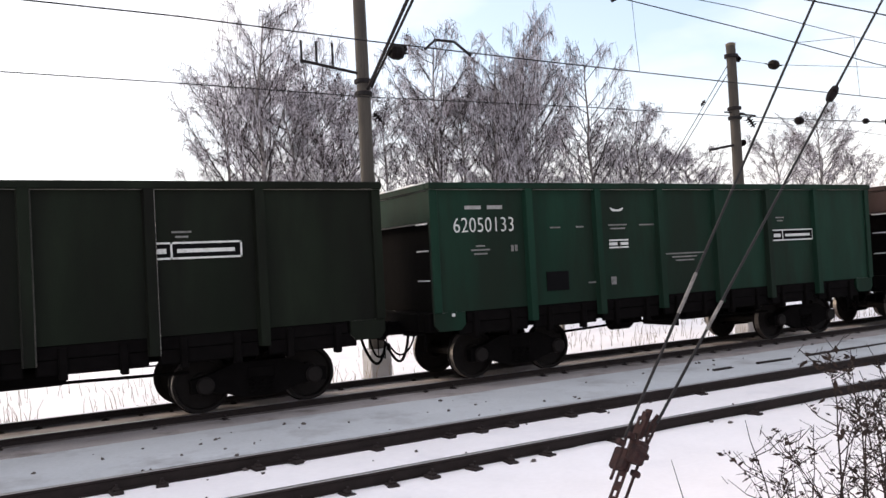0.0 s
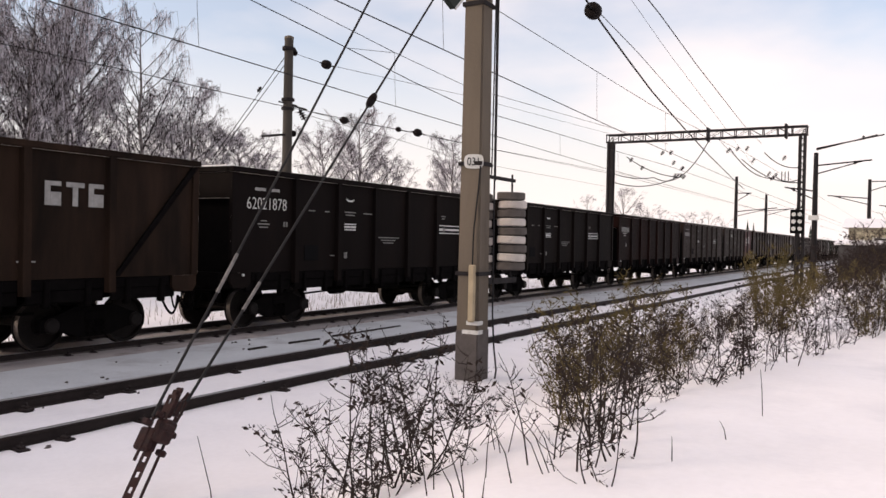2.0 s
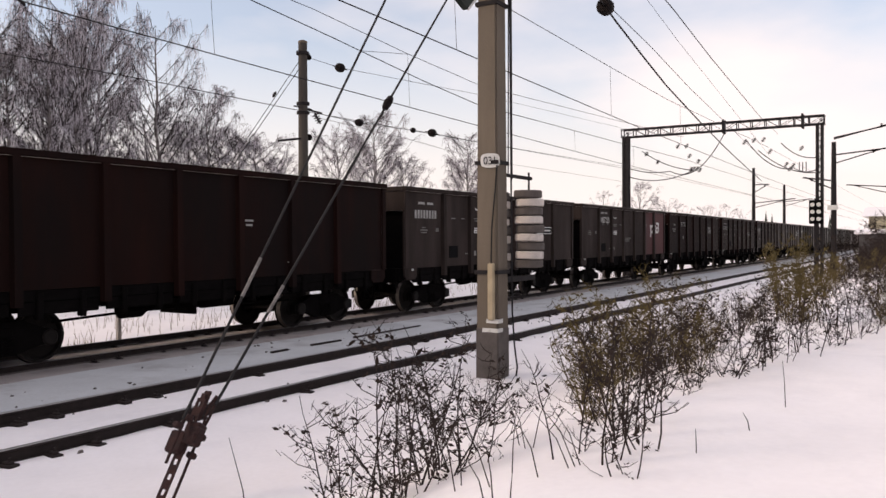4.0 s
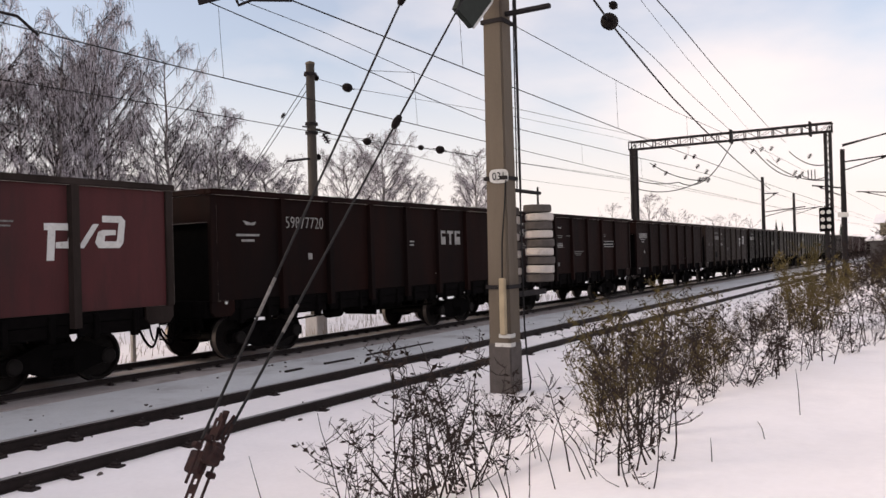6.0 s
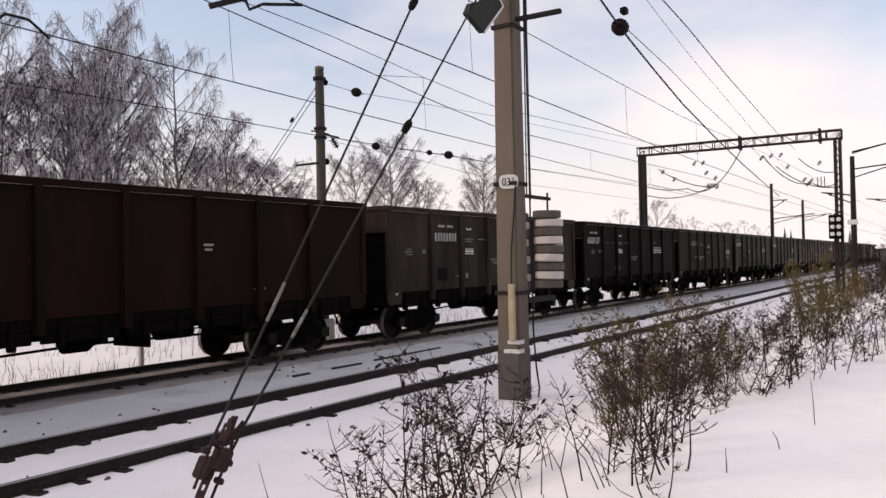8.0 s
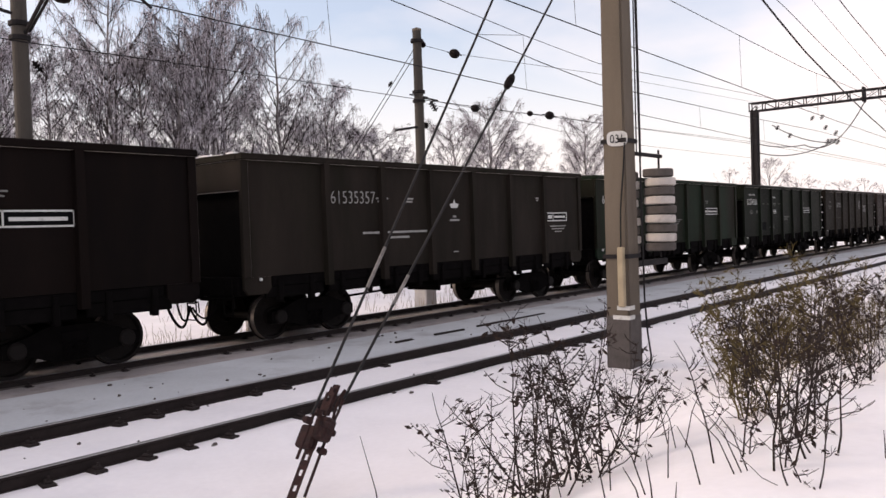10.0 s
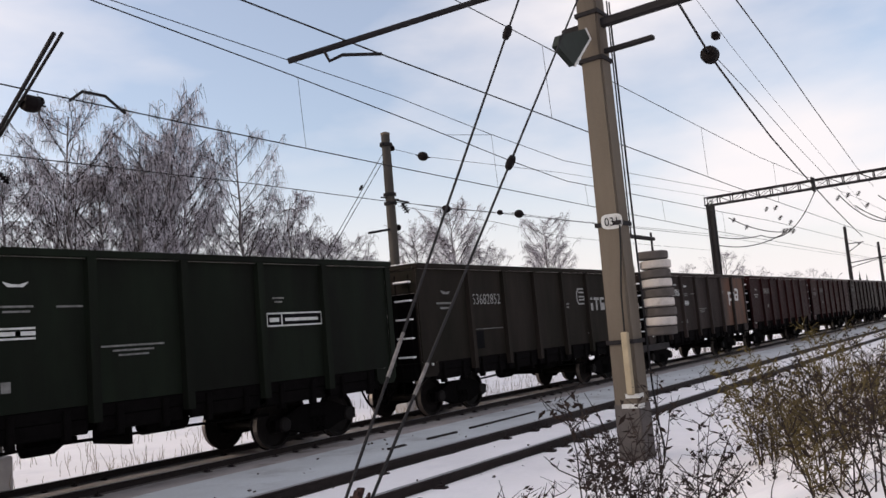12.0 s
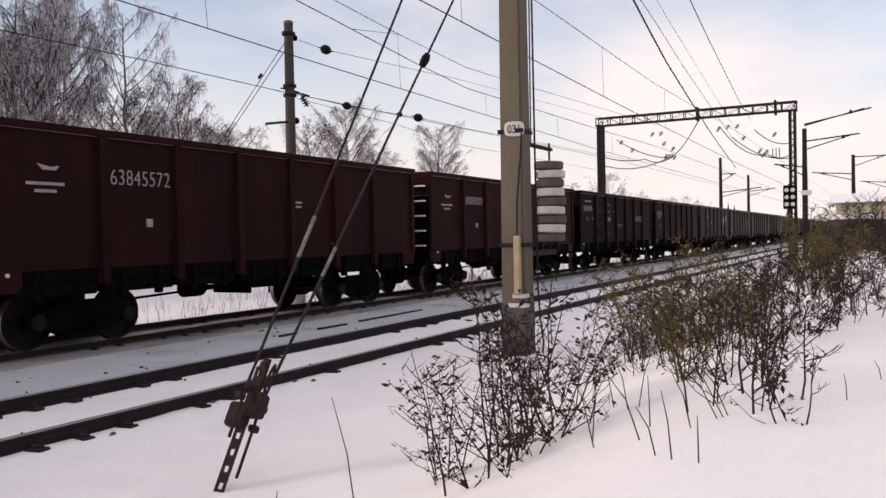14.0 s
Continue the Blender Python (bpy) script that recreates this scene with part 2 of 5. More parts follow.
def add_tube(bm, pts, radii, sides=6, caps=True):
    """A tapered tube along a polyline."""
    pts = [Vector(p) for p in pts]
    if not hasattr(radii, "__len__"):
        radii = [radii] * len(pts)
    rings, ref = [], None
    for i, p in enumerate(pts):
        d = (pts[min(i + 1, len(pts) - 1)] - pts[max(i - 1, 0)]).normalized()
        if ref is None:
            ref = d.orthogonal().normalized()
        ref = (ref - d * ref.dot(d)).normalized()
        s = d.cross(ref)
        rings.append([bm.verts.new(p + (ref * math.cos(a) + s * math.sin(a)) * radii[i]) for a in (2 * math.pi * k / sides for k in range(sides))])
    for a, b in zip(rings, rings[1:]):
        for k in range(sides):
            bm.faces.new((a[k], a[(k + 1) % sides], b[(k + 1) % sides], b[k]))
    if caps and sides > 2:
        bm.faces.new(rings[0][::-1])
        bm.faces.new(rings[-1])
    return bm


def tube(pts, radii, sides=6):
    return add_tube(bmesh.new(), pts, radii, sides)


def add_prism(bm, outline, y0, y1):
    """A solid from an x, z outline between two y planes."""
    a = [bm.verts.new((x, y0, z)) for x, z in outline]
    b = [bm.verts.new((x, y1, z)) for x, z in outline]
    bm.faces.new(a)
    bm.faces.new(b[::-1])
    for k in range(len(a)):
        j = (k + 1) % len(a)
        bm.faces.new((a[j], a[k], b[k], b[j]))
    bmesh.ops.recalc_face_normals(bm, faces=bm.faces)
    return bm


def prism(outline, y0, y1):
    return add_prism(bmesh.new(), outline, y0, y1)


def lathe(profile, sides=20, axis="z"):
    """A turned solid from (radius, height) pairs."""
    bm = bmesh.new()
    rings = []
    for r, h in profile:
        ring = []
        for k in range(sides):
            a = 2 * math.pi * k / sides
            p = (r * math.cos(a), r * math.sin(a), h)
            ring.append(bm.verts.new(p if axis == "z" else (p[0], p[2], p[1]) if axis == "y" else (p[2], p[0], p[1])))
        rings.append(ring)
    for a, b in zip(rings, rings[1:]):
        for k in range(sides):
            bm.faces.new((a[k], a[(k + 1) % sides], b[(k + 1) % sides], b[k]))
    bm.faces.new(rings[0][::-1])
    bm.faces.new(rings[-1])
    bmesh.ops.recalc_face_normals(bm, faces=bm.faces)
    return bm


def smooth_step(a, b, x):
    t = min(1.0, max(0.0, (x - a) / (b - a)))
    return t * t * (3 - 2 * t)


# ---- ground ----
NEAR_Y, FAR_Y, HALF = 0.795, 6.10, 0.795   # track axes and half the rail spacing


def ground_z(x, y):
    """Height of the snow over rail-head level."""
    z = -0.17 - 0.045 * smooth_step(0.5, 0.25, y)
    if y < -0.3:
        z = -0.215 - 0.05 * smooth_step(-0.3, -1.2, y) + 0.95 * smooth_step(-3.2, -7.0, y)
        z += 0.05 * noise.noise(Vector((x * 0.35, y * 0.5, 0))) * smooth_step(-1.0, -3.0, y)
        z += 0.025 * noise.noise(Vector((x * 1.1, y * 1.0, 6))) * smooth_step(-1.0, -3.0, y)
    elif 2.3 < y < 5.0:
        z = -0.19 + 0.05 * smooth_step(2.2, 3.4, y) - 0.06 * smooth_step(4.2, 4.8, y)
    elif y > 7.4:
        z = -0.17 - 0.3 * smooth_step(7.4, 9.0, y)
        z += 0.06 * noise.noise(Vector((x * 0.3, y * 0.3, 3)))
    z += 0.012 * noise.noise(Vector((x * 1.3, y * 1.7, 1)))
    return z


def build_ground():
    xs = [-400, -200, -100, -60, -40, -30, -22, -16] + [-12 + 0.35 * k for k in range(110)] + [27 + 1.2 * k for k in range(40)] + [80, 95, 120, 160, 220, 300, 450, 700, 1100, 1800]
    ys = [-1500, -700, -300, -120, -60, -40, -28, -20, -15, -12] + [-10.5 + 0.3 * k for k in range(31)] + [-1.2 + 0.25 * k for k in range(46)] + [10.6, 11.5, 13, 15, 18, 22, 28, 36, 50, 80, 140, 300, 700, 1500]
    bm = bmesh.new()
    grid = [[bm.verts.new((x, y, ground_z(x, y))) for y in ys] for x in xs]
    for i in range(len(xs) - 1):
        for j in range(len(ys) - 1):
            bm.faces.new((grid[i][j], grid[i + 1][j], grid[i + 1][j + 1], grid[i][j + 1]))
    g = part("ground", bm, SNOW, smooth=True)
    tagged(g, "snow-covered ground sloping up to a smooth bank beside the tracks", "ground", kind="structure")


def strip(name, y0, y1, z, material, label, category="track bed", x0=-60.0, x1=420.0):
    bm = bmesh.new()
    xs = [x0 + (x1 - x0) * (k / 400) for k in range(401)]
    rows = []
    for x in xs:
        a = y0 + 0.09 * noise.noise(Vector((x * 0.7, y0, 5)))
        b = y1 + 0.09 * noise.noise(Vector((x * 0.6, y1, 9)))
        rows.append([bm.verts.new((x, a, z - 0.12)), bm.verts.new((x, a + 0.05, z)), bm.verts.new((x, b - 0.05, z)), bm.verts.new((x, b, z - 0.12))])
    for p, q in zip(rows, rows[1:]):
        for k in range(3):
            bm.faces.new((p[k], q[k], q[k + 1], p[k + 1]))
    bmesh.ops.recalc_face_normals(bm, faces=bm.faces)
    return tagged(part(name, bm, material), label, category, kind="structure")


RAIL_OUTLINE = ((-0.075, -0.18), (0.075, -0.18), (0.075, -0.165), (0.012, -0.145), (0.012, -0.05), (0.036, -0.035), (0.036, -0.008), (0.026, 0.0), (-0.026, 0.0), (-0.036, -0.008), (-0.036, -0.035), (-0.012, -0.05), (-0.012, -0.145), (-0.075, -0.165))


def build_rail(y, z, label):
    bm = bmesh.new()
    ends = []
    for x in (-60.0, 420.0):
        ends.append([bm.verts.new((x, y + u, z + w)) for u, w in RAIL_OUTLINE])
    n = len(RAIL_OUTLINE)
    for k in range(n):
        f = bm.faces.new((ends[0][k], ends[0][(k + 1) % n], ends[1][(k + 1) % n], ends[1][k]))
        if k in (7, 8):
            f.material_index = 1
    bm.faces.new(ends[0][::-1])
    bm.faces.new(ends[1])
    bmesh.ops.recalc_face_normals(bm, faces=bm.faces)
    ob = part("rail", bm, RAIL_STEEL)
    ob.data.materials.append(RAIL_TOP)
    return tagged(ob, label, "rail", "rails of the two tracks")


build_ground()
for y in (0.0, 1.59):
    build_rail(y, -0.06 if y == 0 else 0.0, "dark rusty steel rail with a worn head on the empty track")
for y in (FAR_Y - HALF, FAR_Y + HALF):
    build_rail(y, 0.0, "dark steel rail under the freight train")
strip("track_bed", FAR_Y - 1.75, FAR_Y + 1.6, -0.135, DIRTY_SNOW, "grimy brownish snow and ballast under the freight train")
strip("rail_groove", FAR_Y - HALF - 0.13, FAR_Y - HALF + 0.10, -0.118, BALLAST, "dark oily ballast along the rail of the train's track")
strip("rail_groove", FAR_Y + HALF - 0.1, FAR_Y + HALF + 0.13, -0.118, BALLAST, "dark oily ballast along the rail of the train's track")
# Darker blue-grey strip laid over the snow between the tracks.
strip("trackside_path", 2.15, 4.42, -0.128, GREY_SNOW, "darker blue-grey snow between the two tracks", "snow")

def build_spare_rail(x0, x1, y, turn):
    """A length of old rail lying in the snow, its head just clear."""
    t = thing("spare_rail", pose(x0, y, -0.142, 0, 0.25, turn), "old dark rail half buried in snow between the tracks", "spare rail", "old rails lying in the snow")
    bm = bmesh.new()
    ends = [[bm.verts.new((x, u, w + 0.055)) for u, w in RAIL_OUTLINE] for x in (0.0, x1 - x0)]
    n = len(RAIL_OUTLINE)
    for k in range(n):
        bm.faces.new((ends[0][k], ends[0][(k + 1) % n], ends[1][(k + 1) % n], ends[1][k]))
    bm.faces.new(ends[0][::-1])
    bm.faces.new(ends[1])
    bmesh.ops.recalc_face_normals(bm, faces=bm.faces)
    part("rail_length", bm, RAIL_STEEL, t)
    return t


build_spare_rail(12.6, 15.6, 3.10, 1.5)
build_spare_rail(11.0, 12.0, 3.06, -1.0)
build_spare_rail(9.7, 10.2, 3.02, 2.0)

# ---- gondola wagons ----
PITCH, BODY_L, TOP, SIDE = 13.92, 12.92, 3.76, 1.55
RIBS = (-4.29, -2.57, -0.86, 0.86, 2.57, 4.29)
HALF_L = BODY_L / 2


def wheel_mesh():
    bm = bmesh.new()
    for s in (-1, 1):
        prof = [(0.10, 0.66), (0.10, 0.86), (0.17, 0.86), (0.19, 0.80), (0.40, 0.775), (0.42, 0.85), (0.475, 0.85), (0.48, 0.73), (0.505, 0.72), (0.505, 0.70), (0.41, 0.70), (0.39, 0.74), (0.19, 0.73), (0.17, 0.66)]
        ring = []
        for r, h in prof:
            ring.append([bm.verts.new((r * math.cos(2 * math.pi * k / 28), s * h, r * math.sin(2 * math.pi * k / 28))) for k in range(28)])
        for a, b in zip(ring, ring[1:]):
            for k in range(28):
                bm.faces.new((a[k], a[(k + 1) % 28], b[(k + 1) % 28], b[k])).material_index = int(ring.index(a) == 6)
    # round holes left by the lathe chuck read as four bosses
        for k in range(4):
            a = math.pi / 2 * k
            add_tube(bm, [(0.29 * math.cos(a), s * 0.77, 0.29 * math.sin(a)), (0.29 * math.cos(a), s * 0.80, 0.29 * math.sin(a))], 0.035, 8)
    add_tube(bm, [(0, -1.08, 0), (0, 1.08, 0)], 0.085, 10)
    bmesh.ops.recalc_face_normals(bm, faces=bm.faces)
    return bm


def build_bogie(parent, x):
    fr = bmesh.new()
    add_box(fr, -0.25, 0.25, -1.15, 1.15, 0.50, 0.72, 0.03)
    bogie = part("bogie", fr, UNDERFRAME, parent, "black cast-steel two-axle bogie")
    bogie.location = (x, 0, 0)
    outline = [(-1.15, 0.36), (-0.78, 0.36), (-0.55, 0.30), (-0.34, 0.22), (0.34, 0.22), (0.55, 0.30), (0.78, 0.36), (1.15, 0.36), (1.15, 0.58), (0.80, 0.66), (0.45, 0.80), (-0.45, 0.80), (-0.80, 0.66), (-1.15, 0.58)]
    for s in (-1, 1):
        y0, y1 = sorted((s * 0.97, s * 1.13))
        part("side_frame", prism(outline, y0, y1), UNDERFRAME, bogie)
        for k in (-0.16, 0.0, 0.16):
            sp = [(k + 0.055 * math.cos(a), s * 1.16 + 0.03 * math.sin(a), 0.26 + 0.022 * j) for j in range(14) for a in (j * 1.9,)]
            part("spring", tube(sp, 0.016, 5), UNDERFRAME, bogie)
        for ax in (-0.925, 0.925):
            cap = lathe([(0.15, 0.0), (0.15, 0.06), (0.12, 0.085), (0.0, 0.09)][:3], 14, "y")
            bmesh.ops.transform(cap, matrix=Matrix.Diagonal((1, s, 1, 1)) @ Matrix.Translation((0, 1.10, 0)), verts=cap.verts)
            bmesh.ops.recalc_face_normals(cap, faces=cap.faces)
            c = part("axle_box", cap, WHEEL, bogie)
            c.location = (ax, 0, 0.475)
    for ax in (-0.925, 0.925):
        w = part("wheelset", WHEEL_MESH, None, bogie)
        w.location = (ax, 0, 0.475)
        WHEELSETS.setdefault(ax, []).append(w)
    return bogie


_wm = wheel_mesh()
WHEEL_MESH = bpy.data.meshes.new("wheelset")
_wm.to_mesh(WHEEL_MESH)
_wm.free()
WHEEL_MESH.materials.append(WHEEL)
WHEEL_MESH.materials.append(WHEEL_RIM)
WHEELSETS = {}


def build_wagon():
    """One four-axle gondola, its origin at rail level under the middle; its near side, towards the bank, is -y."""
    w = thing("gondola_wagon", pose(0, 0, 0), "", "freight wagon")
    L, H = HALF_L, TOP
    for s in (-1, 1):
        y0, y1 = sorted((s * SIDE, s * (SIDE - 0.06)))
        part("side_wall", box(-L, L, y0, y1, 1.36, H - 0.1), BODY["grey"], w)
        for x in RIBS:
            rib = bmesh.new()
            prof = [(-0.10, 0.0), (-0.075, 1.0), (0.075, 1.0), (0.10, 0.0)]
            a = [rib.verts.new((u, s * (SIDE + 0.115 * v), 1.08)) for u, v in prof]
            b = [rib.verts.new((u, s * (SIDE + 0.095 * v), H - 0.1)) for u, v in prof]
            for k in range(4):
                rib.faces.new((a[k], a[(k + 1) % 4], b[(k + 1) % 4], b[k]))
            rib.faces.new(a[::-1])
            rib.faces.new(b)
            bmesh.ops.recalc_face_normals(rib, faces=rib.faces)
            r = part("rib", rib, BODY["grey"], w)
            r.location.x = x
        for e in (-1, 1):
            out = [(e * L, 1.36), (e * L, 1.14), (e * (L - 0.10), 1.02), (e * (L - 0.55), 1.02), (e * (L - 0.65), 1.12), (e * (L - 0.65), 1.36)]
            ya, yb = sorted((s * (SIDE + 0.012), s * (SIDE - 0.05)))
            part("corner_apron", prism(out, ya, yb), BODY["grey"], w)
            xa, xb = sorted((e * (L + 0.012), e * (L - 0.16)))
            ya, yb = sorted((s * (SIDE + 0.05), s * SIDE))
            part("corner_post", box(xa, xb, ya, yb, 1.36, H - 0.1, 0.012), BODY["grey"], w)
        ya, yb = sorted((s * (SIDE - 0.02), s * (SIDE - 0.2)))
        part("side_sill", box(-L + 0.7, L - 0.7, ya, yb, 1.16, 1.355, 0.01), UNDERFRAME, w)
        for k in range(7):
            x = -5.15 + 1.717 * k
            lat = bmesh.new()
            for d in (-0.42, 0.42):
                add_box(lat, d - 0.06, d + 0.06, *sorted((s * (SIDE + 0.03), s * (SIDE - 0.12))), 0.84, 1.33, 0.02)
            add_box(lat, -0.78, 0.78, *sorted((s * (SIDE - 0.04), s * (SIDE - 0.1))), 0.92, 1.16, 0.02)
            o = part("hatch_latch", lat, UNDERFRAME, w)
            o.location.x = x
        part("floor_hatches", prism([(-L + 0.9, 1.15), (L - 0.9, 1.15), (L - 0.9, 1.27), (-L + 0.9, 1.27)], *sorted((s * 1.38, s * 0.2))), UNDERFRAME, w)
    rim = bmesh.new()
    for s in (-1, 1):
        add_box(rim, -L - 0.03, L + 0.03, *sorted((s * (SIDE + 0.10), s * (SIDE - 0.09))), H - 0.13, H, 0.02)
        add_box(rim, *sorted((s * (L + 0.03), s * (L - 0.10))), -SIDE + 0.09, SIDE - 0.09, H - 0.13, H, 0.02)
    part("top_rim", rim, BODY["grey"], w)
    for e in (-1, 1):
        # End wall in near-black: the recess's shade is put into its colour.
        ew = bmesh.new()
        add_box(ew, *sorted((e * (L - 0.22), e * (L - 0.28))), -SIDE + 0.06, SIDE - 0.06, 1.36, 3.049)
        part("end_wall", ew, UNDERFRAME, w, "recessed end wall coloured near-black for its shade")
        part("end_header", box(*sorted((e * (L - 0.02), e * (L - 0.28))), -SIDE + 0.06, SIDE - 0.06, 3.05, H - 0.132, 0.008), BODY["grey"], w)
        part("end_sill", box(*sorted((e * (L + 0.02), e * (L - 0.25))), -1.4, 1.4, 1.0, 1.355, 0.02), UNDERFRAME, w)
        cp = bmesh.new()
        add_box(cp, *sorted((e * (L - 0.3), e * (L + 0.35))), -0.14, 0.14, 0.92, 1.18, 0.03)
        add_box(cp, *sorted((e * (L + 0.30), e * (L + 0.52))), -0.22, 0.22, 0.88, 1.22, 0.05)
        part("coupler", cp, UNDERFRAME, w)
        pts = [(e * (L + 0.50 * t), -0.45 - 0.1 * math.sin(t * 3), 0.95 - 0.5 * math.sin(math.pi * min(1, t * 0.95)) ** 0.8) for t in (k / 10 for k in range(11))]
        part("brake_hose", tube(pts, 0.028, 6), UNDERFRAME, w)
        pts = [(e * (L + 0.02 + 0.46 * t), -0.78 + 0.25 * t, 1.0 - 0.42 * math.sin(math.pi * min(1, t * 0.9)) ** 0.7) for t in (k / 10 for k in range(11))]
        part("brake_hose", tube(pts, 0.02, 6), UNDERFRAME, w)
        part("uncoupling_lever", tube([(e * (L + 0.1), -1.38, 0.78), (e * (L + 0.1), -1.36, 0.98), (e * (L + 0.14), -0.6, 0.96), (e * (L + 0.3), -0.2, 1.2)], 0.014, 5), UNDERFRAME, w)
        st = bmesh.new()
        for y in (-1.30, -1.02):
            add_tube(st, [(e * (L + 0.09), y, 0.62), (e * (L + 0.09), y, 1.36)], 0.013, 5)
        for z in (0.64, 0.95):
            add_tube(st, [(e * (L + 0.09), -1.30, z), (e * (L + 0.09), -1.02, z)], 0.013, 5)
        part("step", st, UNDERFRAME, w)
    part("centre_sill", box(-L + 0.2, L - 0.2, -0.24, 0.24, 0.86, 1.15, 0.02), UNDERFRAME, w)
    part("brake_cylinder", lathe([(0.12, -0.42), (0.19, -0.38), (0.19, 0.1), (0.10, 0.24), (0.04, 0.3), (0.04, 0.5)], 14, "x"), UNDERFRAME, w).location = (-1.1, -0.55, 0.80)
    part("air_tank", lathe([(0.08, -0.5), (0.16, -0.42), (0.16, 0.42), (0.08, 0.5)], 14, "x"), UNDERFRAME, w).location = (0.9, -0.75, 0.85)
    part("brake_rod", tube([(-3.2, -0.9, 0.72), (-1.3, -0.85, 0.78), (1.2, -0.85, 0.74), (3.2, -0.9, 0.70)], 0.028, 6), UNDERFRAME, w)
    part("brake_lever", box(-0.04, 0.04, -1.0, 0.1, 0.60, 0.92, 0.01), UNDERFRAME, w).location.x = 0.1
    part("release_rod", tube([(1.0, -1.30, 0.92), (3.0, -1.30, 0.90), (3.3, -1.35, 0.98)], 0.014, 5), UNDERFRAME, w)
    part("lamp_bracket", box(-HALF_L + 0.35, -HALF_L + 0.41, -SIDE - 0.06, -SIDE - 0.014, 1.28, 1.34, 0.01), WHITE_PAINT, w, "small white-painted bracket")
    for x in (-4.33, 4.33):
        build_bogie(w, x)
    return w


WAGON = build_wagon()

# colour, end panel, running number, mark, ladder, brace of each wagon, from the head of the train
WAGONS = (
    ("black_green", "", "", "plate", 0, 0), ("black_green", "", "", "plate", 0, 0),
    ("green", "", "62050133", "plate", 0, 0), ("pale_grey", "faded orange", "", "swoosh", 0, 0), ("olive", "", "54844397", "block", 0, 1), ("black", "", "62021878", "plate", 0, 0),
    ("black", "", "61837589", "plate", 0, 0), ("brown", "", "", "bars", 0, 0), ("grey", "", "", "plate", 0, 0), ("grey", "red", "61407250", "swoosh", 0, 0),
    ("brown", "", "59877720", "block", 0, 0), ("brown", "", "62097772", "plate", 0, 0), ("brown", "", "", "bars", 0, 0), ("grey", "", "", "swoosh", 0, 0),
    ("black", "", "60601127", "plate", 0, 0), ("dark_grey", "", "61535357", "plate", 0, 0), ("dark_green", "", "61699260", "plate", 0, 0), ("black_green", "", "62304506", "plate", 0, 0),
    ("dark_grey", "", "53682852", "block", 1, 0), ("grey", "orange", "61403986", "swoosh", 1, 0), ("red", "", "63845572", "bars", 1, 0), ("red", "", "", "bars", 1, 0),
    ("brown", "", "", "plate", 0, 0), ("brown", "", "", "bars", 0, 0), ("grey", "", "", "swoosh", 0, 0), ("grey", "", "", "plate", 0, 0), ("olive", "", "", "bars", 0, 0),
    ("brown", "", "", "plate", 0, 0), ("grey", "", "", "bars", 0, 0), ("brown", "", "", "plate", 0, 0), ("grey", "", "", "bars", 0, 0), ("black", "", "", "plate", 0, 0),
    ("brown", "", "", "bars", 0, 0), ("grey", "", "", "plate", 0, 0), ("brown", "", "", "bars", 0, 0), ("grey", "", "", "plate", 0, 0), ("olive", "", "", "bars", 0, 0), ("brown", "", "", "plate", 0, 0),
    ("grey", "", "", "bars", 0, 0), ("brown", "", "", "plate", 0, 0), ("grey", "", "", "bars", 0, 0), ("brown", "", "", "plate", 0, 0),
)
COLOUR_WORDS = {"green": "bright green", "dark_green": "dark green", "black_green": "blackened green", "grey": "dusty grey-brown", "brown": "dark brown", "olive": "olive-brown", "red": "oxide-red", "black": "black-brown", "pale_grey": "pale dusty grey", "dark_grey": "dark grey"}
FACE = -SIDE - 0.006      # just proud of the near side wall


def flat_bars(rows, y=FACE):
    """Thin raised bars (x0, x1, z0, z1), painted marks on the side wall."""
    bm = bmesh.new()
    for x0, x1, z0, z1 in rows:
        add_box(bm, x0, x1, y - 0.004, y, z0, z1)
    return bm


def small_print(x, z, widths, h=0.03, step=0.075):
    return flat_bars([(x + (max(widths) - w) / 2, x + (max(widths) + w) / 2, z - k * step, z - k * step + h) for k, w in enumerate(widths)])


def lettering(name, text, size, x, z, material, parent):
    cu = bpy.data.curves.new(name, "FONT")
    cu.body, cu.size, cu.extrude, cu.align_x = text, size, 0.003, "CENTER"
    cu.space_character, cu.offset = 1.06, -0.004
    tmp = bpy.data.objects.new(name, cu)
    scene.collection.objects.link(tmp)
    me = bpy.data.meshes.new_from_object(tmp.evaluated_get(bpy.context.evaluated_depsgraph_get()))
    bpy.data.objects.remove(tmp)
    me.materials.clear()
    me.materials.append(material)
    ob = part(name, me, material, parent)
    ob.matrix_basis = pose(x, FACE - 0.003, z, 90, 0, 0) @ Matrix.Diagonal((0.82, 1.0, 1.0, 1.0))
    return ob


